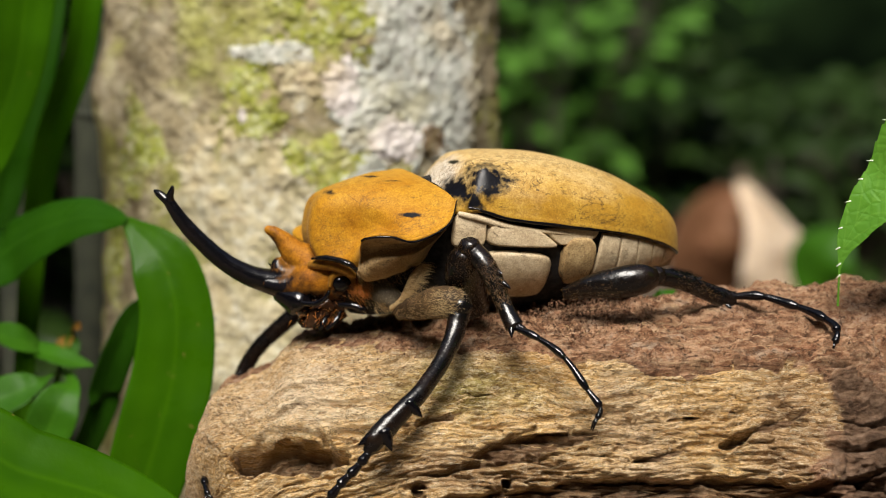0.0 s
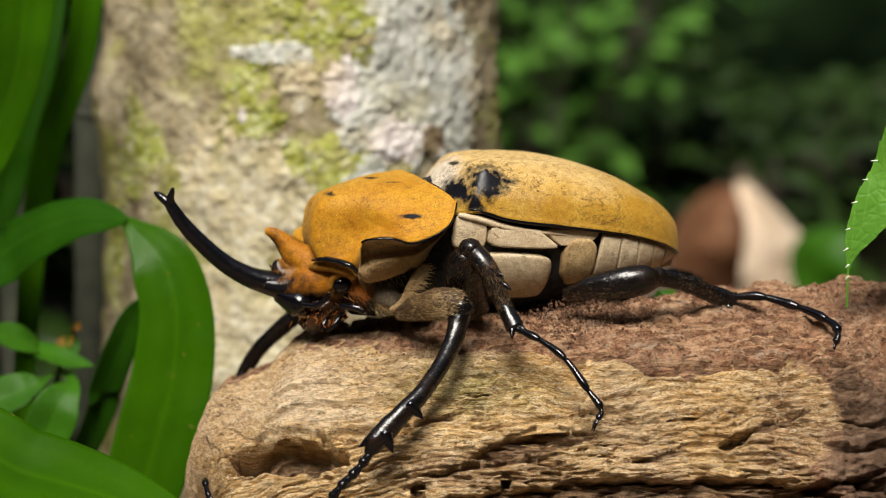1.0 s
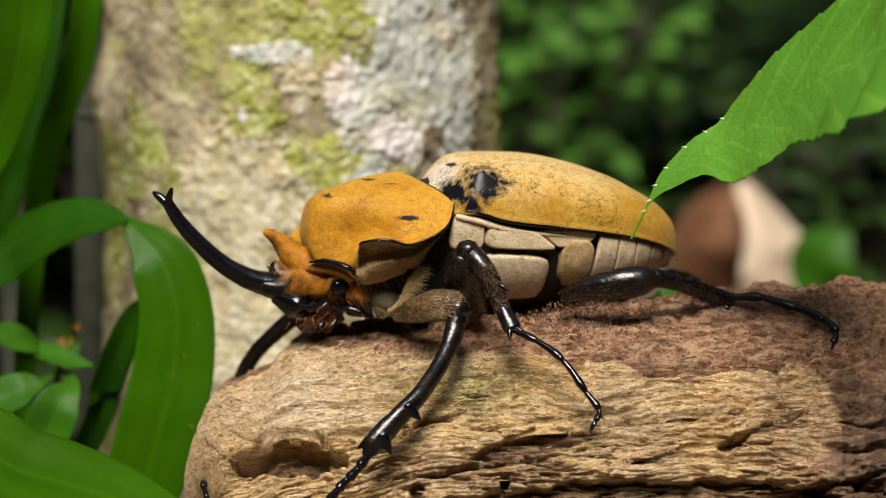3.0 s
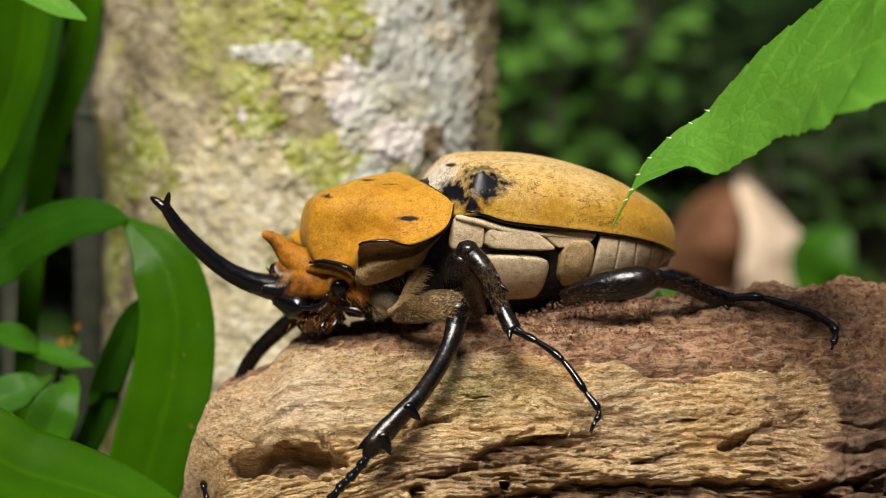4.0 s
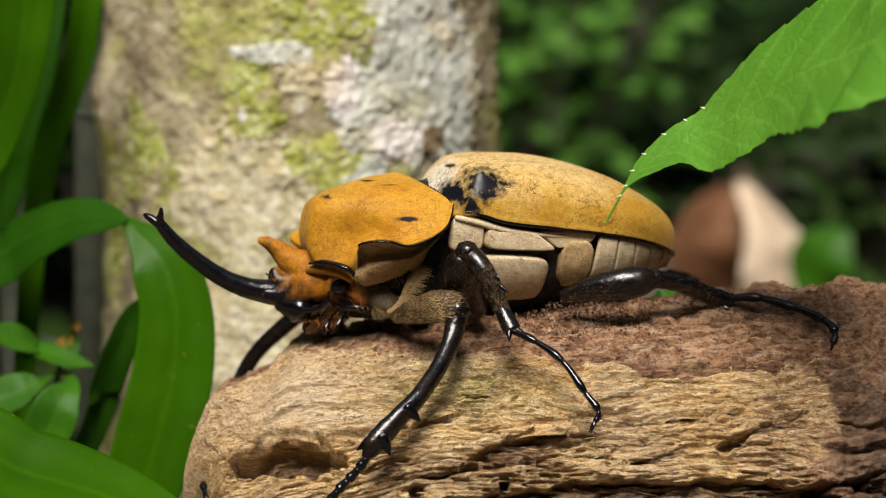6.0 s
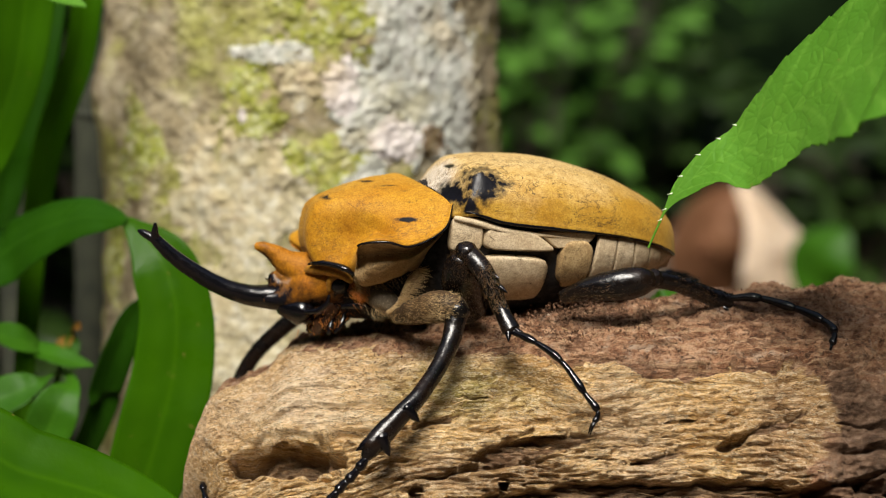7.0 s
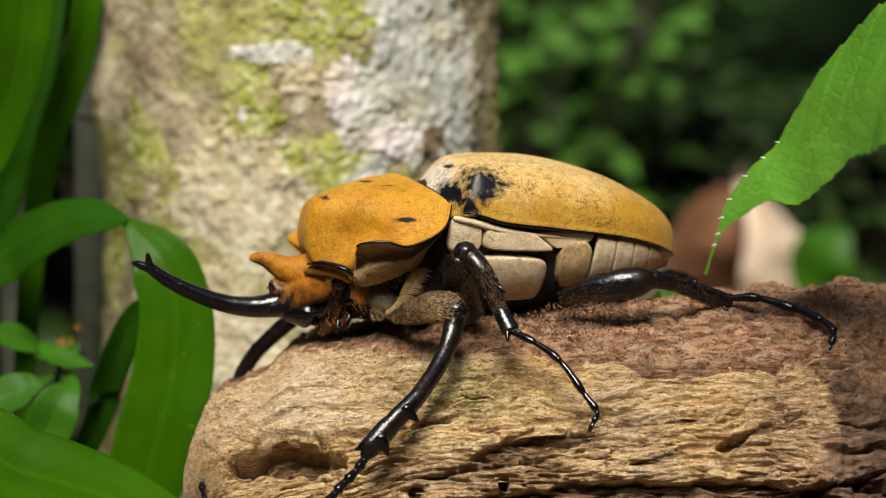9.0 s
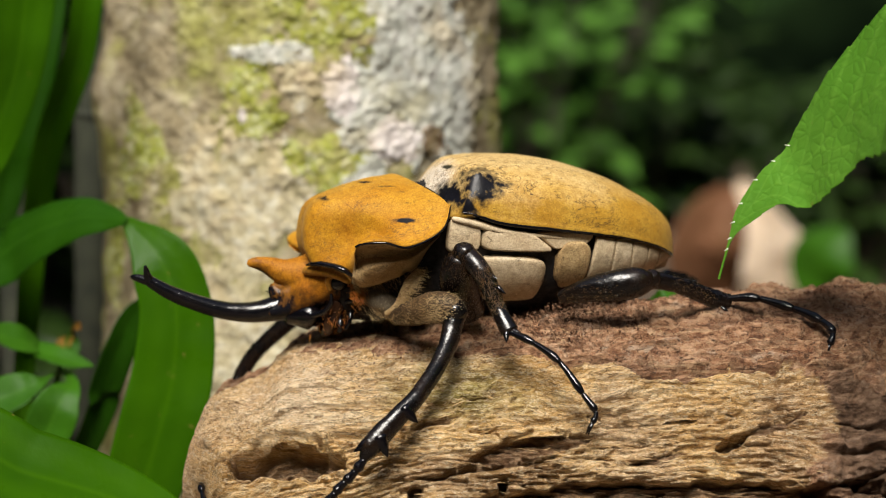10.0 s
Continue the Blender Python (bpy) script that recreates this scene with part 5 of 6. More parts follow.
for mirrored in (False, True):
    far_fore = mirrored
    if not far_fore:
        leg("black front leg with tan hairy thigh", FORE_FEMUR, FORE_R, FORE_TIBIA, [2.35, 1.9, 1.7, 1.75, 1.95, 2.1, 0.9],
            ((-23, -41.1, -19.4), (-25.1, -40.7, -22.1), (-27.6, -40.1, -24.7), (-29.7, -39.7, -27.3), (-31.6, -38.3, -30.4)),
            (((-15, -38.7, -10.5), (-12.6, -40.3, -13.1), 1.6), ((-20.1, -40.7, -15.3), (-18.7, -42, -19), 1.7), ((-21.4, -40.4, -15.9), (-24.9, -40.7, -17.9), 1.4)),
            ((FORE_FEMUR[:4], FORE_R[:4], 5200),), femur_material=THIGH, hairy=HAIR_PALE, foot=0.95)
    else:
        k = np.array([1.0, 1.0, 1.0])
        fem = ((-20.5, 12.5, 1.4), (-22.7, 19.1, 2), (-25.2, 23.8, 2.1), (-26.8, 26.1, -0))
        tib = ((-27.1, 26.2, -0.4), (-31.1, 28.1, -4), (-35.8, 30.1, -8.7), (-39.1, 30.8, -13.6), (-41.6, 29.3, -18.7), (-44.1, 23.7, -24), (-46.5, 16, -28.7))
        leg("far front leg reaching round the log's broken end", fem, [2.0, 2.6, 2.2, 1.9], tib, [2.1, 1.9, 1.75, 1.7, 1.7, 1.9, 1.6],
            ((-47.3, 12.1, -29.1), (-49.3, 4.3, -29.2), (-50.7, -2.5, -29.7), (-51.3, -7.5, -31), (-50.9, -10.7, -33)), (), (), femur_material=LEG)
    leg("dark bristly middle leg", MID_FEMUR, MID_R, MID_TIBIA, [2.2, 2.15, 1.9, 1.6, 1.9],
        ((6.9, -33.2, 2.6), (11.1, -37.1, 0.6), (15.1, -41, -2.7), (18.5, -44.8, -8.3), (20.4, -46.8, -11.4), (19.6, -47.1, -13.5)),
        (((5.4, -30.8, 11), (6.7, -32.1, 9.8), 0.6), ((6.5, -33.1, 2.9), (6.1, -35, 0.7), 0.9), ((7.6, -33.3, 2.9), (9.8, -35.8, 1.6), 0.7), ((4.6, -29.6, 13.1), (5.4, -30.8, 12.6), 0.5)),
        ((MID_FEMUR, MID_R, 3400), (MID_TIBIA[1:4], [2.15, 2.0, 1.7], 1100)), mirrored)
    leg("black hind leg stretched backwards", HIND_FEMUR, HIND_R, HIND_TIBIA, [1.9, 1.75, 1.8, 1.9, 1.9],
        HIND_FOOT,
        (((47.2, -23.3, 9.3), (49.2, -23.8, 10.4), 0.6), ((55.8, -22.1, 5.4), (57.2, -22.4, 7.2), 0.6), ((54.8, -22.9, 4.4), (55.9, -24.2, 3.6), 0.6)),
        ((HIND_FEMUR[:3], HIND_R[:3], 500), (HIND_TIBIA[1:4], [1.75, 1.75, 1.8], 420)), mirrored, foot=0.9)

# ================= leaves =================
def blade(spine, widths, facing, across=9, steps=60, fold=0.25, wave=0.0, thick=0.3, ribs=10, pinnate=False, seed=0, teeth=0.0, uneven=0.0, widths_low=None, fold_low=None):
    """A leaf blade: half widths along a spine (widths_low, fold_low: those of its other half); facing: the way its upper side looks. Returns vertices, faces and vein weights."""
    at, wid, fac = spline(spine), spline([[w] for w in widths]), spline(facing if np.ndim(facing) > 1 else [facing, facing])
    s = np.linspace(0, 1, steps)
    c, w, f = at(s), np.maximum(wid(s)[:, 0], 0.05), fac(s)
    tan = np.gradient(c, axis=0)
    tan /= np.linalg.norm(tan, axis=1)[:, None] + 1e-9
    side = np.cross(tan, f)
    side /= np.linalg.norm(side, axis=1)[:, None] + 1e-9
    nor = np.cross(side, tan)
    t = np.linspace(-1, 1, across * 2 + 1)
    S, T = np.meshgrid(s, t, indexing="ij")
    w_low = w if widths_low is None else np.maximum(spline([[q] for q in widths_low])(s)[:, 0], 0.05)
    w = np.where(T < 0, w[:, None], w_low[:, None])
    fold = np.where(T < 0, fold, fold if fold_low is None else fold_low)
    W = w * (1 + teeth * (((S * 26) % 1.0) - 0.4) * np.abs(T) ** 6)
    W = W * (1 + uneven * rough(S * 7, np.sign(T) * 3.3, 0.1, 2, seed))
    lift = fold * np.abs(T) ** 1.3 * w + wave * rough(S * 9, T * 1.2, seed * 1.7, 2, seed) * w
    if pinnate:
        vein = np.maximum(1 - np.abs(T) / 0.05, 1 - np.abs((S * 13 - np.abs(T) * 1.6 + 0.5) % 1.0 - 0.5) / 0.2)
    else:
        vein = np.maximum(1 - np.abs(T) / 0.06, 0.62 * (1 - np.abs((T * ribs) % 1.0 - 0.5) * 2))
    vein = np.clip(vein, 0, 1)
    V = c[:, None] + side[:, None] * (T * W)[..., None] + nor[:, None] * lift[..., None]
    rim = thick * np.clip((1 - np.abs(T)) * 6 + 0.15, 0, 1) * (1 + 1.2 * np.exp(-(T / 0.08) ** 2))
    low = V - nor[:, None] * rim[..., None]
    loop = np.concatenate([V, low[:, ::-1]], 1)
    n = loop.shape[1]
    faces = (grid_faces(steps, n, True), [tuple(range(n)), tuple(range((steps - 1) * n, steps * n))[::-1]])
    return loop.reshape(-1, 3), faces, np.concatenate([vein, vein[:, ::-1]], 1).ravel()


def leaf_part(name, parent, material, origin=(0, 0, 0), label="", mesh_at=(0, 0, 0), **shape):
    v, f, vein = blade(**shape)
    me = raw_mesh(name, v, f, mesh_at)
    me.attributes.new("vein", "FLOAT", "POINT").data.foreach_set("value", vein.astype(np.float32))
    return part(name, me, material, parent, label, origin)


# ---- the strap-leaved plant beside the log
STRAP_AT = (-112.0, 60.0, 0.0)
strap_plant = thing("strap_leaf_plant", "green plant with long glossy arching strap leaves", "plant", STRAP_AT)
for name, material, spine, widths, facing, fold, label in (
        ("arching_leaf", STRAP, (STRAP_AT, (-118, 62, 45), (-119.4, 62, 89.8), (-108.3, 58, 99.4), (-97.6, 52, 105.4), (-87.3, 46, 108.6), (-78.6, 40, 108.7), (-74.3, 36, 108.3)),
         (1.5, 5, 8.0, 8.8, 8.0, 6.2, 3.2, 1.0), ((0.1, -0.75, 0.65), (0.05, -0.8, 0.6), (-0.1, -0.85, 0.5)), -0.15, "arching dark green strap leaf"),
        ("drooping_leaf", STRAP_BRIGHT, ((-75.7, 38, 109), (-72.4, 36, 106.8), (-65.4, 32, 99.4), (-61.7, 30, 88.1), (-62.3, 28, 73.9), (-65.2, 26, 61.1), (-69.7, 26, 46.5), (-75, 28, 30)),
         (0.6, 2.4, 7.2, 8.4, 9.3, 9.6, 8.8, 6.5), (0.12, -0.95, 0.25), 0.10, "broad drooping strap leaf with pale spots"),
        ("tall_leaf", STRAP_BRIGHT, (STRAP_AT, (-130, 58, 66), (-119, 60, 112), (-112.6, 60, 125), (-108.7, 60, 133.5), (-105, 60, 144.6), (-102.4, 60, 161.2), (-101.6, 60, 180)),
         (2, 5, 6.0, 6.2, 6.3, 6.6, 7.0, 6.5), (0.15, -0.95, 0.2), 0.2, "tall upright strap leaf"),
        ("tall_leaf", STRAP_BRIGHT, (STRAP_AT, (-110, 78, 60), (-107.6, 80, 92), (-104.9, 80, 112.9), (-102.5, 80, 124.6), (-98.3, 80, 136.3), (-94, 80, 147.9), (-91.5, 80, 162.4), (-88.4, 80, 182)),
         (2, 2.6, 3.2, 3.6, 3.8, 4.0, 3.9, 3.8, 3.2), (0.25, -0.95, 0.15), 0.25, "tall upright strap leaf"),
        ("tall_leaf", STRAP, (STRAP_AT, (-125, 70, 60), (-116.7, 85, 108.2), (-112.6, 88, 124.4), (-108.7, 92, 142.3), (-105.5, 96, 160.4), (-102, 99, 181.6)),
         (2, 3.5, 4.6, 5.0, 5.2, 4.4, 3), (0.55, -0.8, 0.1), 0.25, "tall upright strap leaf"),
        ("short_leaf", STRAP, (STRAP_AT, (-86.8, 55, 55.3), (-83.2, 52, 65.7), (-79.1, 50, 75.9), (-75.5, 50, 84.2), (-72.1, 52, 88.8)),
         (1.5, 3.5, 4.2, 4.0, 3.0, 0.6), (0.5, -0.8, 0.2), 0.2, "short dark strap leaf")):
    leaf_part(name, strap_plant, material, label=label, mesh_at=STRAP_AT, spine=spine, widths=widths, facing=facing, fold=fold, steps=70, wave=0.04)

# ---- the broad leaf low in the foreground
LOW_AT = (-99.8, -40, 50.1)
low_plant = thing("broad_leaf_plant", "bright green broad smooth leaf arching beside the log", "plant", (LOW_AT[0], LOW_AT[1], 0.0))
leaf_part("broad_leaf", low_plant, STRAP_BRIGHT, mesh_at=(LOW_AT[0], LOW_AT[1], 0.0), spine=((LOW_AT[0], LOW_AT[1], 0.0), (LOW_AT[0] + 1, LOW_AT[1], 35), (-93.9, -40, 69.8), (-80, -40, 66), (-67.6, -38, 61.9), (-56.1, -36, 57.3), (-44.4, -34, 51.2)),
          widths=(1.5, 5, 9, 9.6, 8.6, 6.0, 0.8), facing=(0.25, -0.62, 0.75), fold=0.12, steps=70, wave=0.03)

part("leaf_stalk", raw_mesh("leaf_stalk", *tube([(0, 0, -5), (0.5, 0, 15), (1, 0, 34), (3, 0, 48)], [2.2, 2.0, 1.8, 1.2], 10, 24)), STRAP, low_plant, "stout green leaf stalk")
# ---- small weeds between
WEED_AT = (-95.0, 75.0, 0.0)
weed = thing("weed", "small weed with fresh oval green leaves", "plant", WEED_AT)
part("stem", raw_mesh("stem", *tube([WEED_AT, (-102.1, 72, 51.9), (-99.2, 70, 64.1), (-96.4, 70, 74.3), (-94.9, 70, 78)], [1.2, 1.0, 0.9, 0.7, 0.5], 8, 30), origin=WEED_AT), WEED, weed)
for spine, widths, facing, material in (
        (((-97.5, 70, 70), (-104, 62, 74.5), (-98, 58, 73.8), (-92, 56, 72), (-86.5, 55, 71.2)), (0.4, 2.4, 3.2, 2.8, 0.3), (0.1, -0.5, 0.8), WEED),
        (((-97.5, 70, 70), (-99, 64, 73), (-103, 58, 76.4), (-108, 55, 78.6), (-113, 52, 80)), (0.4, 1.6, 3.6, 3.8, 0.6), (0.0, -0.7, 0.7), WEED),
        (((-98, 70, 68), (-96.7, 48, 69), (-101.5, 45, 67), (-107, 44, 64.9), (-113, 43, 63)), (0.3, 1.0, 4.4, 4.8, 1.2), (0.1, -0.75, 0.6), WEED),
        (((-98, 70, 68), (-89.8, 46, 68.6), (-91.6, 40, 64.4), (-94, 39, 58.3), (-96.5, 38, 52)), (0.3, 1.6, 5.2, 5.6, 3.0), (0.15, -0.9, 0.35), WEED),
        (((-95.2, 70, 77), (-95.1, 66, 76.4), (-96.4, 64, 74.6), (-98.2, 62, 72.4)), (0.4, 1.6, 1.6, 0.3), (0.0, -0.9, 0.5), RED_LEAF),
        (((-94.9, 70, 77.5), (-93.6, 66, 79.2), (-92.4, 64, 79.6), (-91.2, 62, 79.4)), (0.4, 1.3, 1.4, 0.3), (0.2, -0.9, 0.4), RED_LEAF),
        (((-94.9, 70, 77.5), (-94.2, 66, 76.2), (-93.4, 64, 74.2), (-93.0, 62, 71.6)), (0.4, 1.6, 1.8, 0.3), (0.2, -0.9, 0.4), WEED),
        (((-107.8, 80, 48.8), (-112.4, 75, 51.3), (-116.9, 70, 50.9), (-121.6, 66, 48.7)), (0.8, 3.6, 4.0, 1.0), (0.1, -0.7, 0.7), WEED)):
    leaf_part("leaf", weed, material, mesh_at=WEED_AT, spine=spine, widths=widths, facing=facing, fold=0.2, steps=24, pinnate=True, wave=0.05)
# pale bare stems behind
STEM_BARK = plain("stem_bark", (0.012, 0.015, 0.007), (0.028, 0.032, 0.016), 6, 0.85)
for x, top, lean, thick in ((-107.0, 300.0, 2.0, 1.5), (-131.0, 300.0, 4.0, 1.1)):
    st = thing("sapling_stem", "thin pale grey-green bare sapling stem", "plant", (x, 150.0, 0.0))
    part("stem", raw_mesh("stem", *tube([(0, 0, -4), (1, 0, top * 0.3), (lean * 0.5, 2, top * 0.6), (lean, 4, top)], [thick * q for q in (4.2, 3.8, 3.4, 3.0)], 14, 40, lumps=0.4)), STEM_BARK, st)
    for k in range(3):
        z_ = top * (0.16 + 0.14 * k)
        part("node_ring", raw_mesh("node_ring", *tube([(0.6 + lean * z_ / top - 0.2, 0.6, z_ - 1.2), (0.6 + lean * z_ / top, 0.7, z_), (0.6 + lean * z_ / top + 0.2, 0.8, z_ + 1.2)], [thick * 3.7, thick * 4.15, thick * 3.7], 14, 8, close=False)), STEM_BARK, st)

# ---- the toothed leaf that swings in the wind
SWING_AT = (89.4, -30, 200.5)
swing = thing("hanging_leaf", "fresh green toothed leaf swinging on its stalk", "leaf", SWING_AT)
TIP = (31.0, -26, 113.0)
SWING_SPINE = ((31, -26, 113), (33.3, -26, 117.2), (35.3, -26, 120.5), (38.7, -26.5, 124.3), (44.6, -28, 128.3), (50.2, -30, 130.5), (55.5, -34, 134), (61.7, -40, 138.7), (67.5, -47, 142.5), (73.4, -56, 146.2), (79, -64, 149.6), (88.5, -71, 158))
SWING_HIGH = (0.2, 0.2, 0.45, 2.1, 4.2, 6.4, 10.0, 14.1, 17.5, 19.0, 15.0, 0.8)
SWING_LOW = (0.2, 0.2, 0.5, 2.6, 5.0, 9.8, 11.4, 12.0, 16.4, 20.0, 17.0, 0.8)
SWING_FACE = ((-0.3, -0.82, 0.48), (-0.32, -0.72, 0.6), (-0.32, -0.68, 0.64))
leaf_part("blade", swing, HANGING, label="soft green blade with small white-tipped teeth", mesh_at=SWING_AT, spine=SWING_SPINE,
          widths=SWING_HIGH, widths_low=SWING_LOW, facing=SWING_FACE, fold=0.02, fold_low=0.12, steps=300, across=28,
          wave=0.06, pinnate=True, teeth=0.05, uneven=0.08, seed=4)
part("leaf_stalk", raw_mesh("leaf_stalk", *tube([(87.5, -70, 157), (92.5, -72, 166), (95, -52, 184), SWING_AT], [0.7, 0.75, 0.8, 0.9], 10, 30), origin=SWING_AT), HANGING, swing)
sp, sf, sw_ = spline(SWING_SPINE), spline(SWING_FACE), spline([[q] for q in SWING_HIGH])
TOOTH_TIP = plain("white_tooth", (0.75, 0.78, 0.66), (0.6, 0.66, 0.45), 2, 0.5)
for u, size in ((0.115, 0.7), (0.17, 0.6), (0.23, 0.8), (0.285, 0.6), (0.345, 0.9), (0.40, 0.7), (0.455, 1.1), (0.50, 0.7), (0.545, 1.1), (0.60, 1.2), (0.65, 1.1), (0.71, 1.2), (0.77, 1.1)):
    t_ = sp(u + 0.01) - sp(u - 0.01)
    t_ = t_ / np.linalg.norm(t_)
    up_ = -np.cross(t_, sf(u))
    up_ /= np.linalg.norm(up_)
    b_ = sp(u) + up_ * float(sw_(u)[0]) * 0.98
    part("tooth", raw_mesh("tooth", *spike(b_ - up_ * 0.4 + t_ * 0.4, b_ + up_ * 0.5 * size - t_ * 0.5 * size, 0.18), origin=SWING_AT), TOOTH_TIP, swing, "white leaf tooth")

# ---- the leaf that dips in from above
DIP_AT = (-124, 28, 178.1)
dip = thing("overhanging_leaf", "slender light green leaf drooping from above", "leaf", DIP_AT)
leaf_part("blade", dip, HANGING, label="light green blade with a browned tip", mesh_at=DIP_AT, spine=((-115.2, 28, 173.1), (-107.7, 28, 168.3), (-100.1, 28, 164.2), (-92.6, 28, 160.2), (-86.2, 28, 156.9), (-80.8, 28, 154.3)),
          widths=(0.5, 2.2, 3.3, 3.5, 2.9, 0.3), facing=(0.2, -0.75, 0.6), fold=0.12, steps=60, pinnate=True, wave=0.05, seed=6)
part("leaf_stalk", raw_mesh("leaf_stalk", *tube([(-114.6, 28, 172.5), (-119, 28, 174.9), DIP_AT], [0.5, 0.6, 0.7], 8, 16), origin=DIP_AT), HANGING, dip)

# ---- litter and shrubs in the distance
for name, label, material, spine, widths, facing, seed in (
        ("dead_leaf", "pale curled dead leaf standing on the soil", DEAD_PALE, ((247.1, 860, -5.3), (242.1, 850, 24.8), (232.6, 850, 51.7), (216.7, 860, 79.2)), (25, 25, 13, 4), (-0.2, -0.95, 0.2), 1),
        ("dead_leaf", "red-brown dead leaf standing on the soil", DEAD_BROWN, ((196, 900, -12.1), (194.5, 880, 24.2), (202.6, 880, 49.6), (214.5, 890, 74.4)), (24, 30, 24, 4), (0.2, -0.9, 0.3), 2),
        ("dead_leaf", "brown dead leaf lying on the soil", DEAD_BROWN, ((181.1, 980, -17), (191.6, 960, 7.9), (218.4, 960, 21.5), (244.4, 980, 24.3)), (10, 22, 22, 3), (0.0, -0.6, 0.8), 3)):
    base = (spine[0][0], spine[0][1], 0.0)
    ob = thing(name, label, "leaf", base, group="dead leaves")
    rib = [(base[0], base[1], -6.0)] + [(p[0], p[1] - 1.0, p[2]) for p in spine]
    part("midrib", raw_mesh("midrib", *tube(rib, [1.4, 1.2, 1.0, 0.8, 0.4], 8, 30), origin=base), material, ob)
    leaf_part("leaf_blade", ob, material, mesh_at=base, spine=((base[0], base[1], -6.0),) + spine, widths=(2,) + widths, facing=facing, fold=0.35, steps=30, pinnate=True, wave=0.12, seed=seed)
ob = thing("seedling", "bright green seedling leaf on the soil", "plant", ((263.3, 800, 3.7)[0], 800.0, 0.0))
base = ((263.3, 800, 3.7)[0], 800.0, 0.0)
leaf_part("leaf", ob, WEED, mesh_at=base, spine=((base[0], 800, -6), (259.2, 800, 13.6), (266.3, 795, 31.9), (282.1, 800, 49.2)), widths=(1, 16, 22, 3), facing=(0, -0.9, 0.4), fold=0.15, steps=24, pinnate=True)
ob = thing("small_leaf", "small green leaf behind the beetle's hind leg", "leaf", ((49.6, 34, 88.2)[0], 34.0, (49.7, 34, 86.2)[2]))
base = ((49.6, 34, 88.2)[0], 34.0, (49.7, 34, 86.2)[2])
leaf_part("leaf", ob, WEED, mesh_at=base, spine=((45.3, 36, 87.1), (48.1, 32, 89.1), (51.1, 30, 91), (53.9, 32, 92.5)), widths=(0.3, 2.0, 2.4, 0.4), facing=(0, -0.7, 0.7), fold=0.15, steps=20, pinnate=True)


def shrub(x, y, height, count, leaf_size, seed, bright=False):
    r = np.random.default_rng(seed)
    ob = thing("shrub", "leafy green forest shrub", "shrub", (x, y, 0.0), group="shrubs")
    stems, leaves, veins = [], [], []
    for k in range(5):
        a, sp_ = r.uniform(0, 6.28), r.uniform(0.15, 0.5) * height
        path = [(0, 0, -25), (math.cos(a) * sp_ * 0.3, math.sin(a) * sp_ * 0.3, height * 0.4), (math.cos(a) * sp_ * 0.7, math.sin(a) * sp_ * 0.7, height * 0.75), (math.cos(a) * sp_, math.sin(a) * sp_, height * r.uniform(0.9, 1.1))]
        stems.append(tube(path, [3.5, 2.8, 2.0, 1.0], 7, 14))
        f = spline(path)
        for i in range(count // 5):
            p = f(r.uniform(0.12, 1))
            b = r.uniform(0, 6.28)
            ln = leaf_size * r.uniform(0.6, 1.3)
            d = np.array([math.cos(b), math.sin(b), r.uniform(-0.4, 0.5)])
            q = p + d * ln * r.uniform(0.1, 0.5)
            v, fc, ve = blade((q, q + d * ln * 0.5 + (0, 0, ln * 0.05), q + d * ln - (0, 0, ln * 0.15)), (0.02 * ln, 0.24 * ln, 0.01 * ln), (d[0] * -0.3, -0.45 + 0.2 * r.normal(), 0.9), 1, 6, 0.15, thick=0.6)
            leaves.append((v, fc))
            veins.append(ve)
    part("branchwork", raw_mesh("branchwork", *join(*stems)), TWIG, ob, "thin brown stems")
    v, fc = join(*leaves)
    me = raw_mesh("foliage", v, fc)
    me.attributes.new("vein", "FLOAT", "POINT").data.foreach_set("value", np.concatenate(veins).astype(np.float32))
    part("foliage", me, SHRUB_BRIGHT if bright else SHRUB_SHADED, ob)
    return ob


r_ = np.random.default_rng(17)
for i in range(40):
    y = 1250 + 2600 * (i / 39) ** 1.1
    half = (y + 350) * 0.27 + 250
    x, dy = r_.uniform(-half, half), r_.uniform(-100, 100)
    height, leaf = r_.uniform(0.12, 0.30) * (y * 0.45 + 500), r_.uniform(45, 95)
    if 0.14 < x / (y + 350) < 0.235 and y < 1900:      # a dark gap between the shrubs
        continue
    if x / (y + 350) > 0.14:                           # low growth on that side
        height = min(height, 150)
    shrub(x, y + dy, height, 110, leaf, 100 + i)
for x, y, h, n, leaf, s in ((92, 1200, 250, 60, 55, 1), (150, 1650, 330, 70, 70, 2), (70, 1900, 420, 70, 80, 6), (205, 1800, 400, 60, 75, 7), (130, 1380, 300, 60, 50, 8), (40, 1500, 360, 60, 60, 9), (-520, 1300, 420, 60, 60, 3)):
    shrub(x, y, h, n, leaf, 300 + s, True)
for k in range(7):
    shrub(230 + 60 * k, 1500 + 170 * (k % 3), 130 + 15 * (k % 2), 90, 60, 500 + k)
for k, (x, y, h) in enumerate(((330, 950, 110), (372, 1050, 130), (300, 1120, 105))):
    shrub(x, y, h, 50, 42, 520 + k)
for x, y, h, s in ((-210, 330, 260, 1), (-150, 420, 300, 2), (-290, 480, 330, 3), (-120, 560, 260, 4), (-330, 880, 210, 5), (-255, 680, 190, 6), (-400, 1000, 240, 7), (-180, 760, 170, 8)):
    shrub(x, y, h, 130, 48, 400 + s)

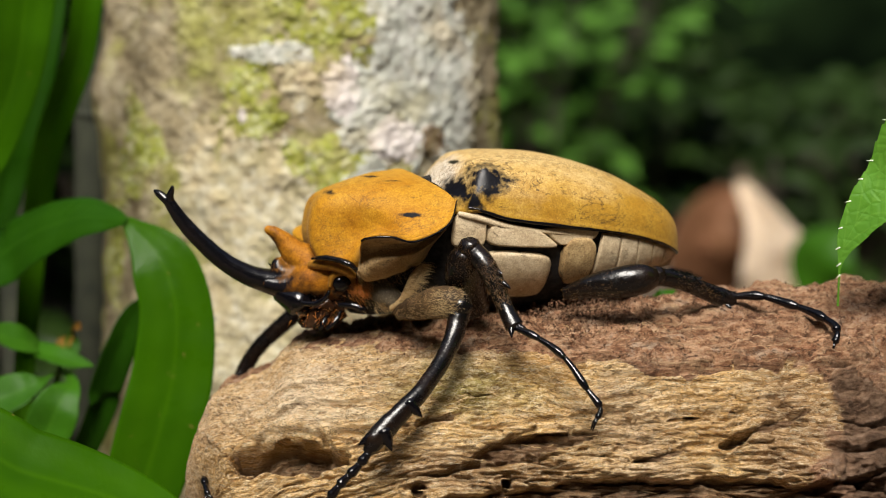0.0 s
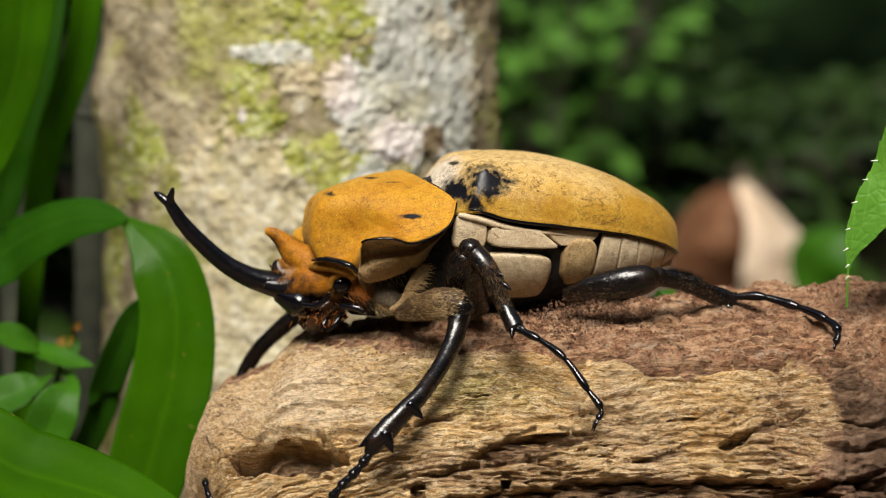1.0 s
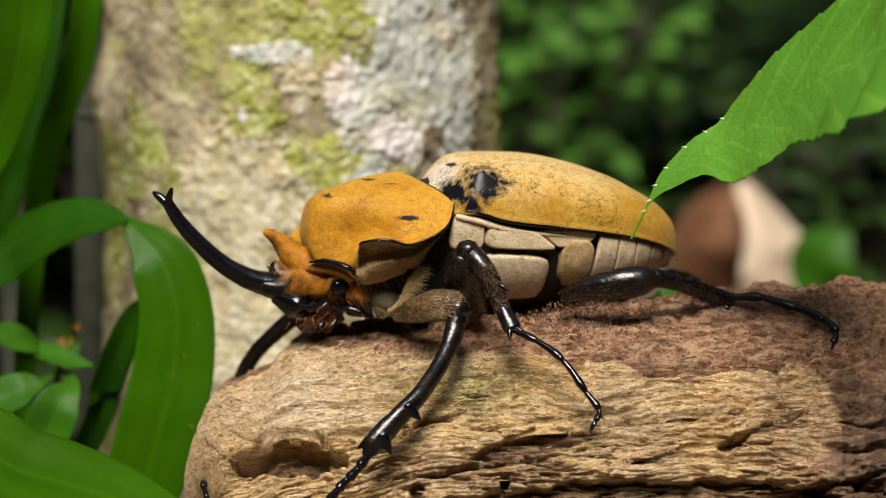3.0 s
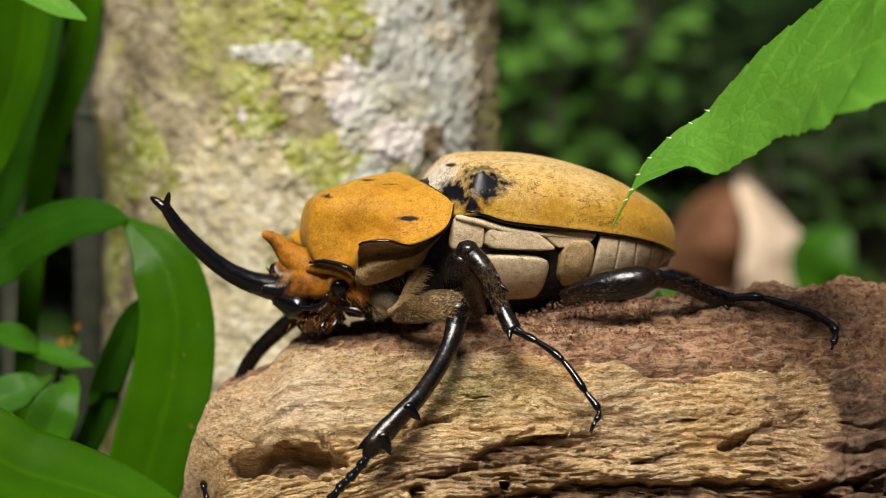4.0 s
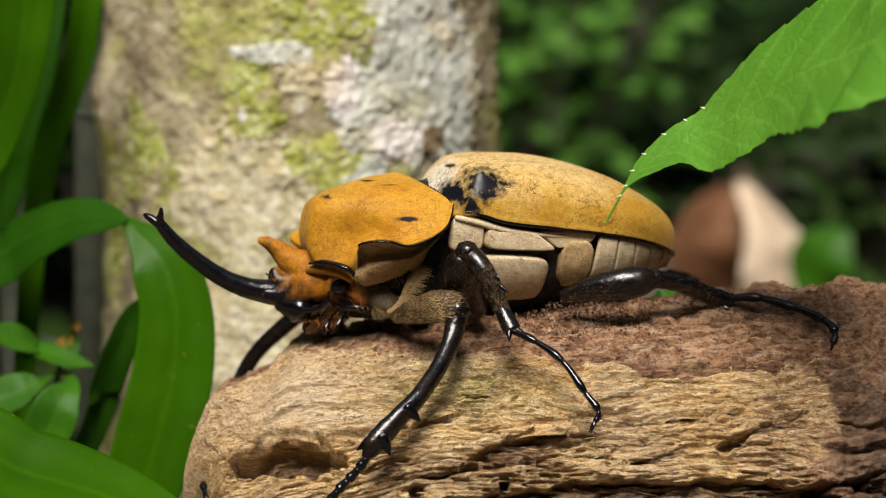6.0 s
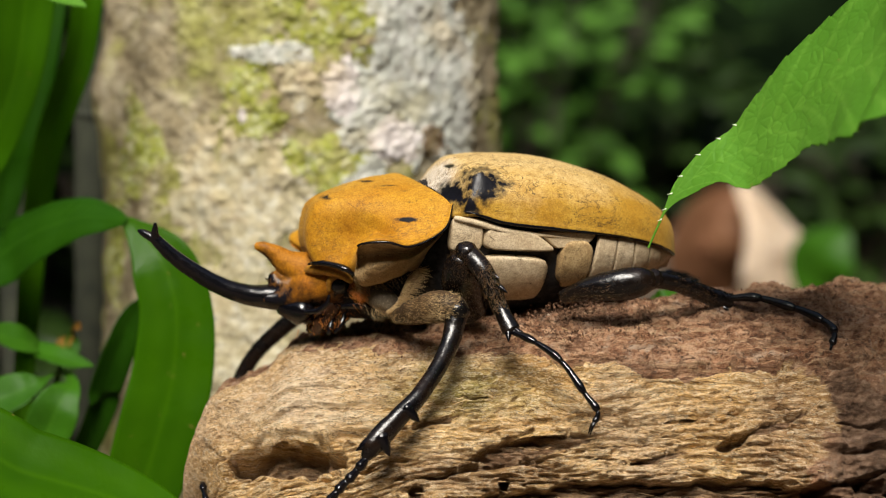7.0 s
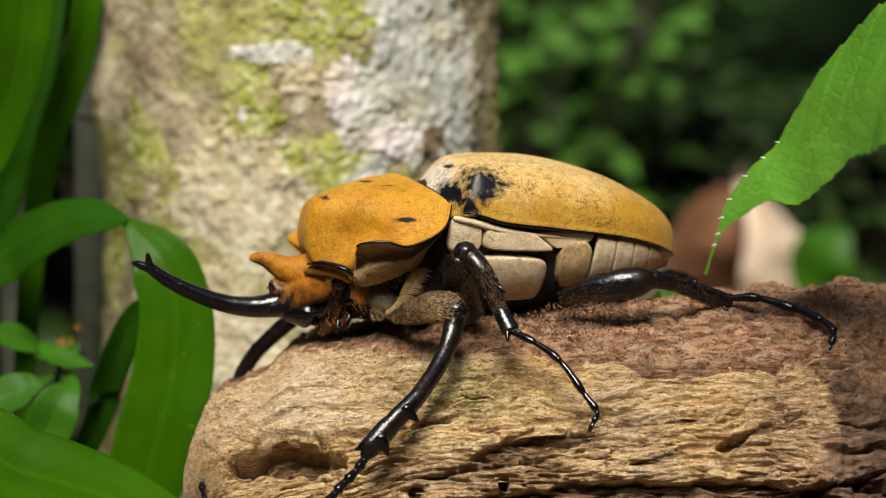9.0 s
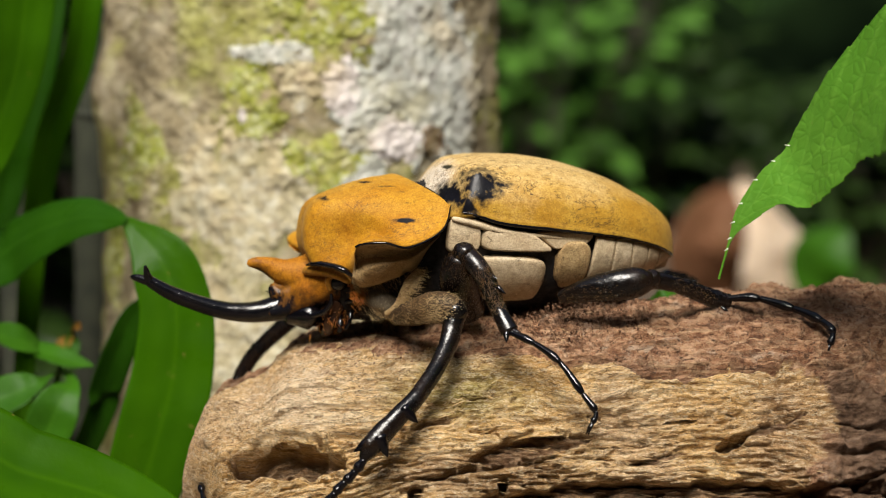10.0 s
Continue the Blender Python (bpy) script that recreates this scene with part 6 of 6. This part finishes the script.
# unseen shrubs added behind the viewer and to both sides: darken reflections, cut low skylight
r_ = np.random.default_rng(77)
blocker_shrubs = [shrub(-900, -1150, 420, 150, 90, 600), shrub(800, -1250, 480, 150, 95, 601), shrub(150, -1500, 520, 150, 100, 602)]
for k in range(30):
    a_ = math.pi * (1.02 + 0.96 * k / 29)
    d_ = 1150 + 420 * (k % 3) + r_.uniform(-90, 90)
    copy_thing(blocker_shrubs[k % 3], pose(math.cos(a_) * d_ * MM, math.sin(a_) * d_ * MM, 0, 0, 0, r_.uniform(0, 360)))

# ---- crumbs and splinters on the log
def crumbs():
    r = np.random.default_rng(23)
    n = 3000
    heap = np.arange(n) < 1700
    x = np.where(heap, r.normal(26, 9, n), r.uniform(-22, 95, n))
    a = np.where(heap, r.normal(0.18, 0.16, n), r.normal(0.12, 0.2, n))
    size = r.uniform(0.08, 0.42, n) * np.where(np.arange(n) < 160, 1.5, 1.0)
    p = log_points(x, a, size * 0.35 + np.where(np.arange(n) < 1200, r.uniform(0, 2.6, n) * np.exp(-((x - 26) / 9) ** 2), 0))
    shapes = [ball((0, 0, 0), (1.3, 0.7, 0.5), 4, 5, 1.1, i) for i in range(12)]
    pieces = []
    for i in range(n):
        v, f = shapes[i % 12]
        m3 = np.array(Euler(r.uniform(0, 6, 3)).to_matrix())
        pieces.append(((v * size[i] * r.uniform(0.6, 1.2, 3)) @ m3.T + p[i], f))
    return join(*pieces)


def splinters():
    r = np.random.default_rng(29)
    n = 420
    x, a = r.uniform(-34, 74, n), r.uniform(0.35, 1.35, n)
    x[:70], a[:70] = r.normal(1.0, 3.0, 70), r.normal(0.72, 0.05, 70)      # a tuft by the front leg
    x[70:150], a[70:150] = r.normal(36, 5.0, 80), r.normal(1.02, 0.08, 80)
    base = log_points(x, a, 0.0)
    pieces = []
    for i in range(n):
        p, ln = base[i], r.uniform(0.6, 3.0)
        out = np.array([0, -math.sin(a[i]), math.cos(a[i])])
        d = np.array([r.choice((-1, 1)), 0, 0]) * 0.95 + r.normal(0, 0.30, 3) + out * r.uniform(-0.08, 0.12)
        q = p + d * ln
        pieces.append(tube([p - out * 0.3, p * 0.5 + q * 0.5 + out * r.uniform(0, 0.3), q], [0.10, 0.08, 0.02], 4, 5))
    return join(*pieces)


tagged(part("wood_litter", raw_mesh("wood_litter", *crumbs()), CRUMB, log), "red-brown wood crumbs on the log", kind="stuff")
tagged(part("wood_fibre", raw_mesh("wood_fibre", *splinters()), SPLINTER, log), "pale wood fibres standing off the log", kind="stuff")


# ================= what moves =================
def swing_pose(phi):
    """The hanging leaf at phi degrees off the vertical: it swings on its stalk and turns edge-on as it falls back."""
    way = Vector(TIP) - Vector(SWING_AT)
    back = max(0.0, (34.6 - phi) / 27.6)
    twist = 9.0 * back - 30.0 * back ** 8
    return (Matrix.Translation([c * MM for c in SWING_AT]) @ Matrix.Rotation(radians(phi - 34.6), 4, "Y")
            @ Matrix.Rotation(radians(twist), 4, way))


def motions():
    # the log sags a little, the beetle settles on it
    walk(log, [(t, pose(-0.00045 * k, 0, -0.00075 * k, 0, -0.18 * k, 0)) for t, k in
               ((0, 0), (1, 0.12), (2, 0.35), (2.5, 0.38), (4, 0.5), (5.5, 0.55), (7, 0.75), (9.5, 0.8), (10, 1.0))])
    walk(beetle, [(t, pose(BEETLE_AT[0] * MM - 0.00095 * kx, 0, BEETLE_AT[2] * MM - 0.0010 * k, 0, -0.55 * k, BEETLE_TURN)) for t, kx, k in
                  ((0, 0, 0), (0.5, -0.3, 0.05), (1, -0.15, 0.25), (1.5, 0.1, 0.42), (2, 0.15, 0.5), (2.5, 0.28, 0.52), (4, 0.36, 0.64), (5.5, 0.4, 0.7),
                   (7, 0.6, 0.85), (8, 0.75, 0.86), (9, 0.78, 0.88), (9.5, 0.85, 0.97), (10, 1.0, 1.0))])
    # the head bows
    walk(head, [(t, pose(PIVOT[0] * MM, PIVOT[1] * MM, PIVOT[2] * MM, 0, -deg, 0)) for t, deg in
                ((0, 0), (0.5, -0.8), (1, 0), (1.5, 0.2), (2, -1.1), (2.5, -1.1), (4, 0.7), (4.5, 1.8), (5, 3.6), (5.5, 4.6), (7, 11.0),
                 (7.5, 14.2), (8, 17.0), (8.5, 19.2), (9, 21.0), (9.5, 23.0), (10, 25.0))])
    # the leaf flutters: seconds, degrees off the vertical
    walk(swing, [(t, swing_pose(phi)) for t, phi in (
        (0, 7.2), (0.2, 6.0), (0.3, 10.5), (0.4, 14.7), (0.5, 19.1), (0.6, 20.9), (0.7, 20.4), (0.8, 13.0), (0.9, 10.6), (1, 6.2), (1.1, 10.6),
        (1.2, 18.5), (1.3, 25.2), (1.4, 30.1), (1.5, 28.5), (1.6, 23.7), (1.7, 21.7), (1.8, 22.3), (1.9, 24.9), (2, 27.8), (2.1, 26.8), (2.2, 26.2),
        (2.3, 28.8), (2.4, 30.7), (2.5, 30.3), (2.6, 29.5), (2.7, 30.7), (3.3, 30.9), (3.8, 32.5), (4, 33.2), (4.2, 34.6), (4.5, 34.9), (4.8, 34.5),
        (5, 34.7), (5.2, 33.5), (5.5, 34.7), (5.7, 35.4), (6.2, 32.2), (6.8, 28.2), (7, 28.7), (7.2, 23.6), (7.4, 23.4), (7.5, 26.2), (7.6, 26.5),
        (7.7, 22.0), (7.8, 22.9), (7.9, 27.6), (8, 17.3), (8.1, 12.7), (8.2, 10.7), (8.3, 10.2), (8.4, 14.6), (8.5, 12.9), (8.6, 9.7), (8.7, 8.1),
        (8.8, 12.6), (8.9, 18.8), (9, 21.9), (9.2, 27.4), (9.3, 29.5), (9.4, 32.9), (9.5, 28.7), (9.6, 26.2), (9.7, 23.3), (9.8, 19.2), (10, 20.4))])

    # the leaf overhead dips into sight and rises again: seconds, millimetres of rise
    walk(dip, [(t, pose(DIP_AT[0] * MM, DIP_AT[1] * MM, (DIP_AT[2] + up) * MM)) for t, up in
               ((0, 9), (2.7, 9), (3.3, 4), (3.8, 0), (4.2, 0.9), (4.6, 1.1), (5.0, 4.5), (5.4, 3.0), (5.7, 7), (6.8, 7), (7.0, 3.4), (7.2, -5.4), (7.4, -5.2), (7.5, 1.6), (7.6, 0), (7.8, 7.5), (8.2, 9), (10, 8))])


motions()
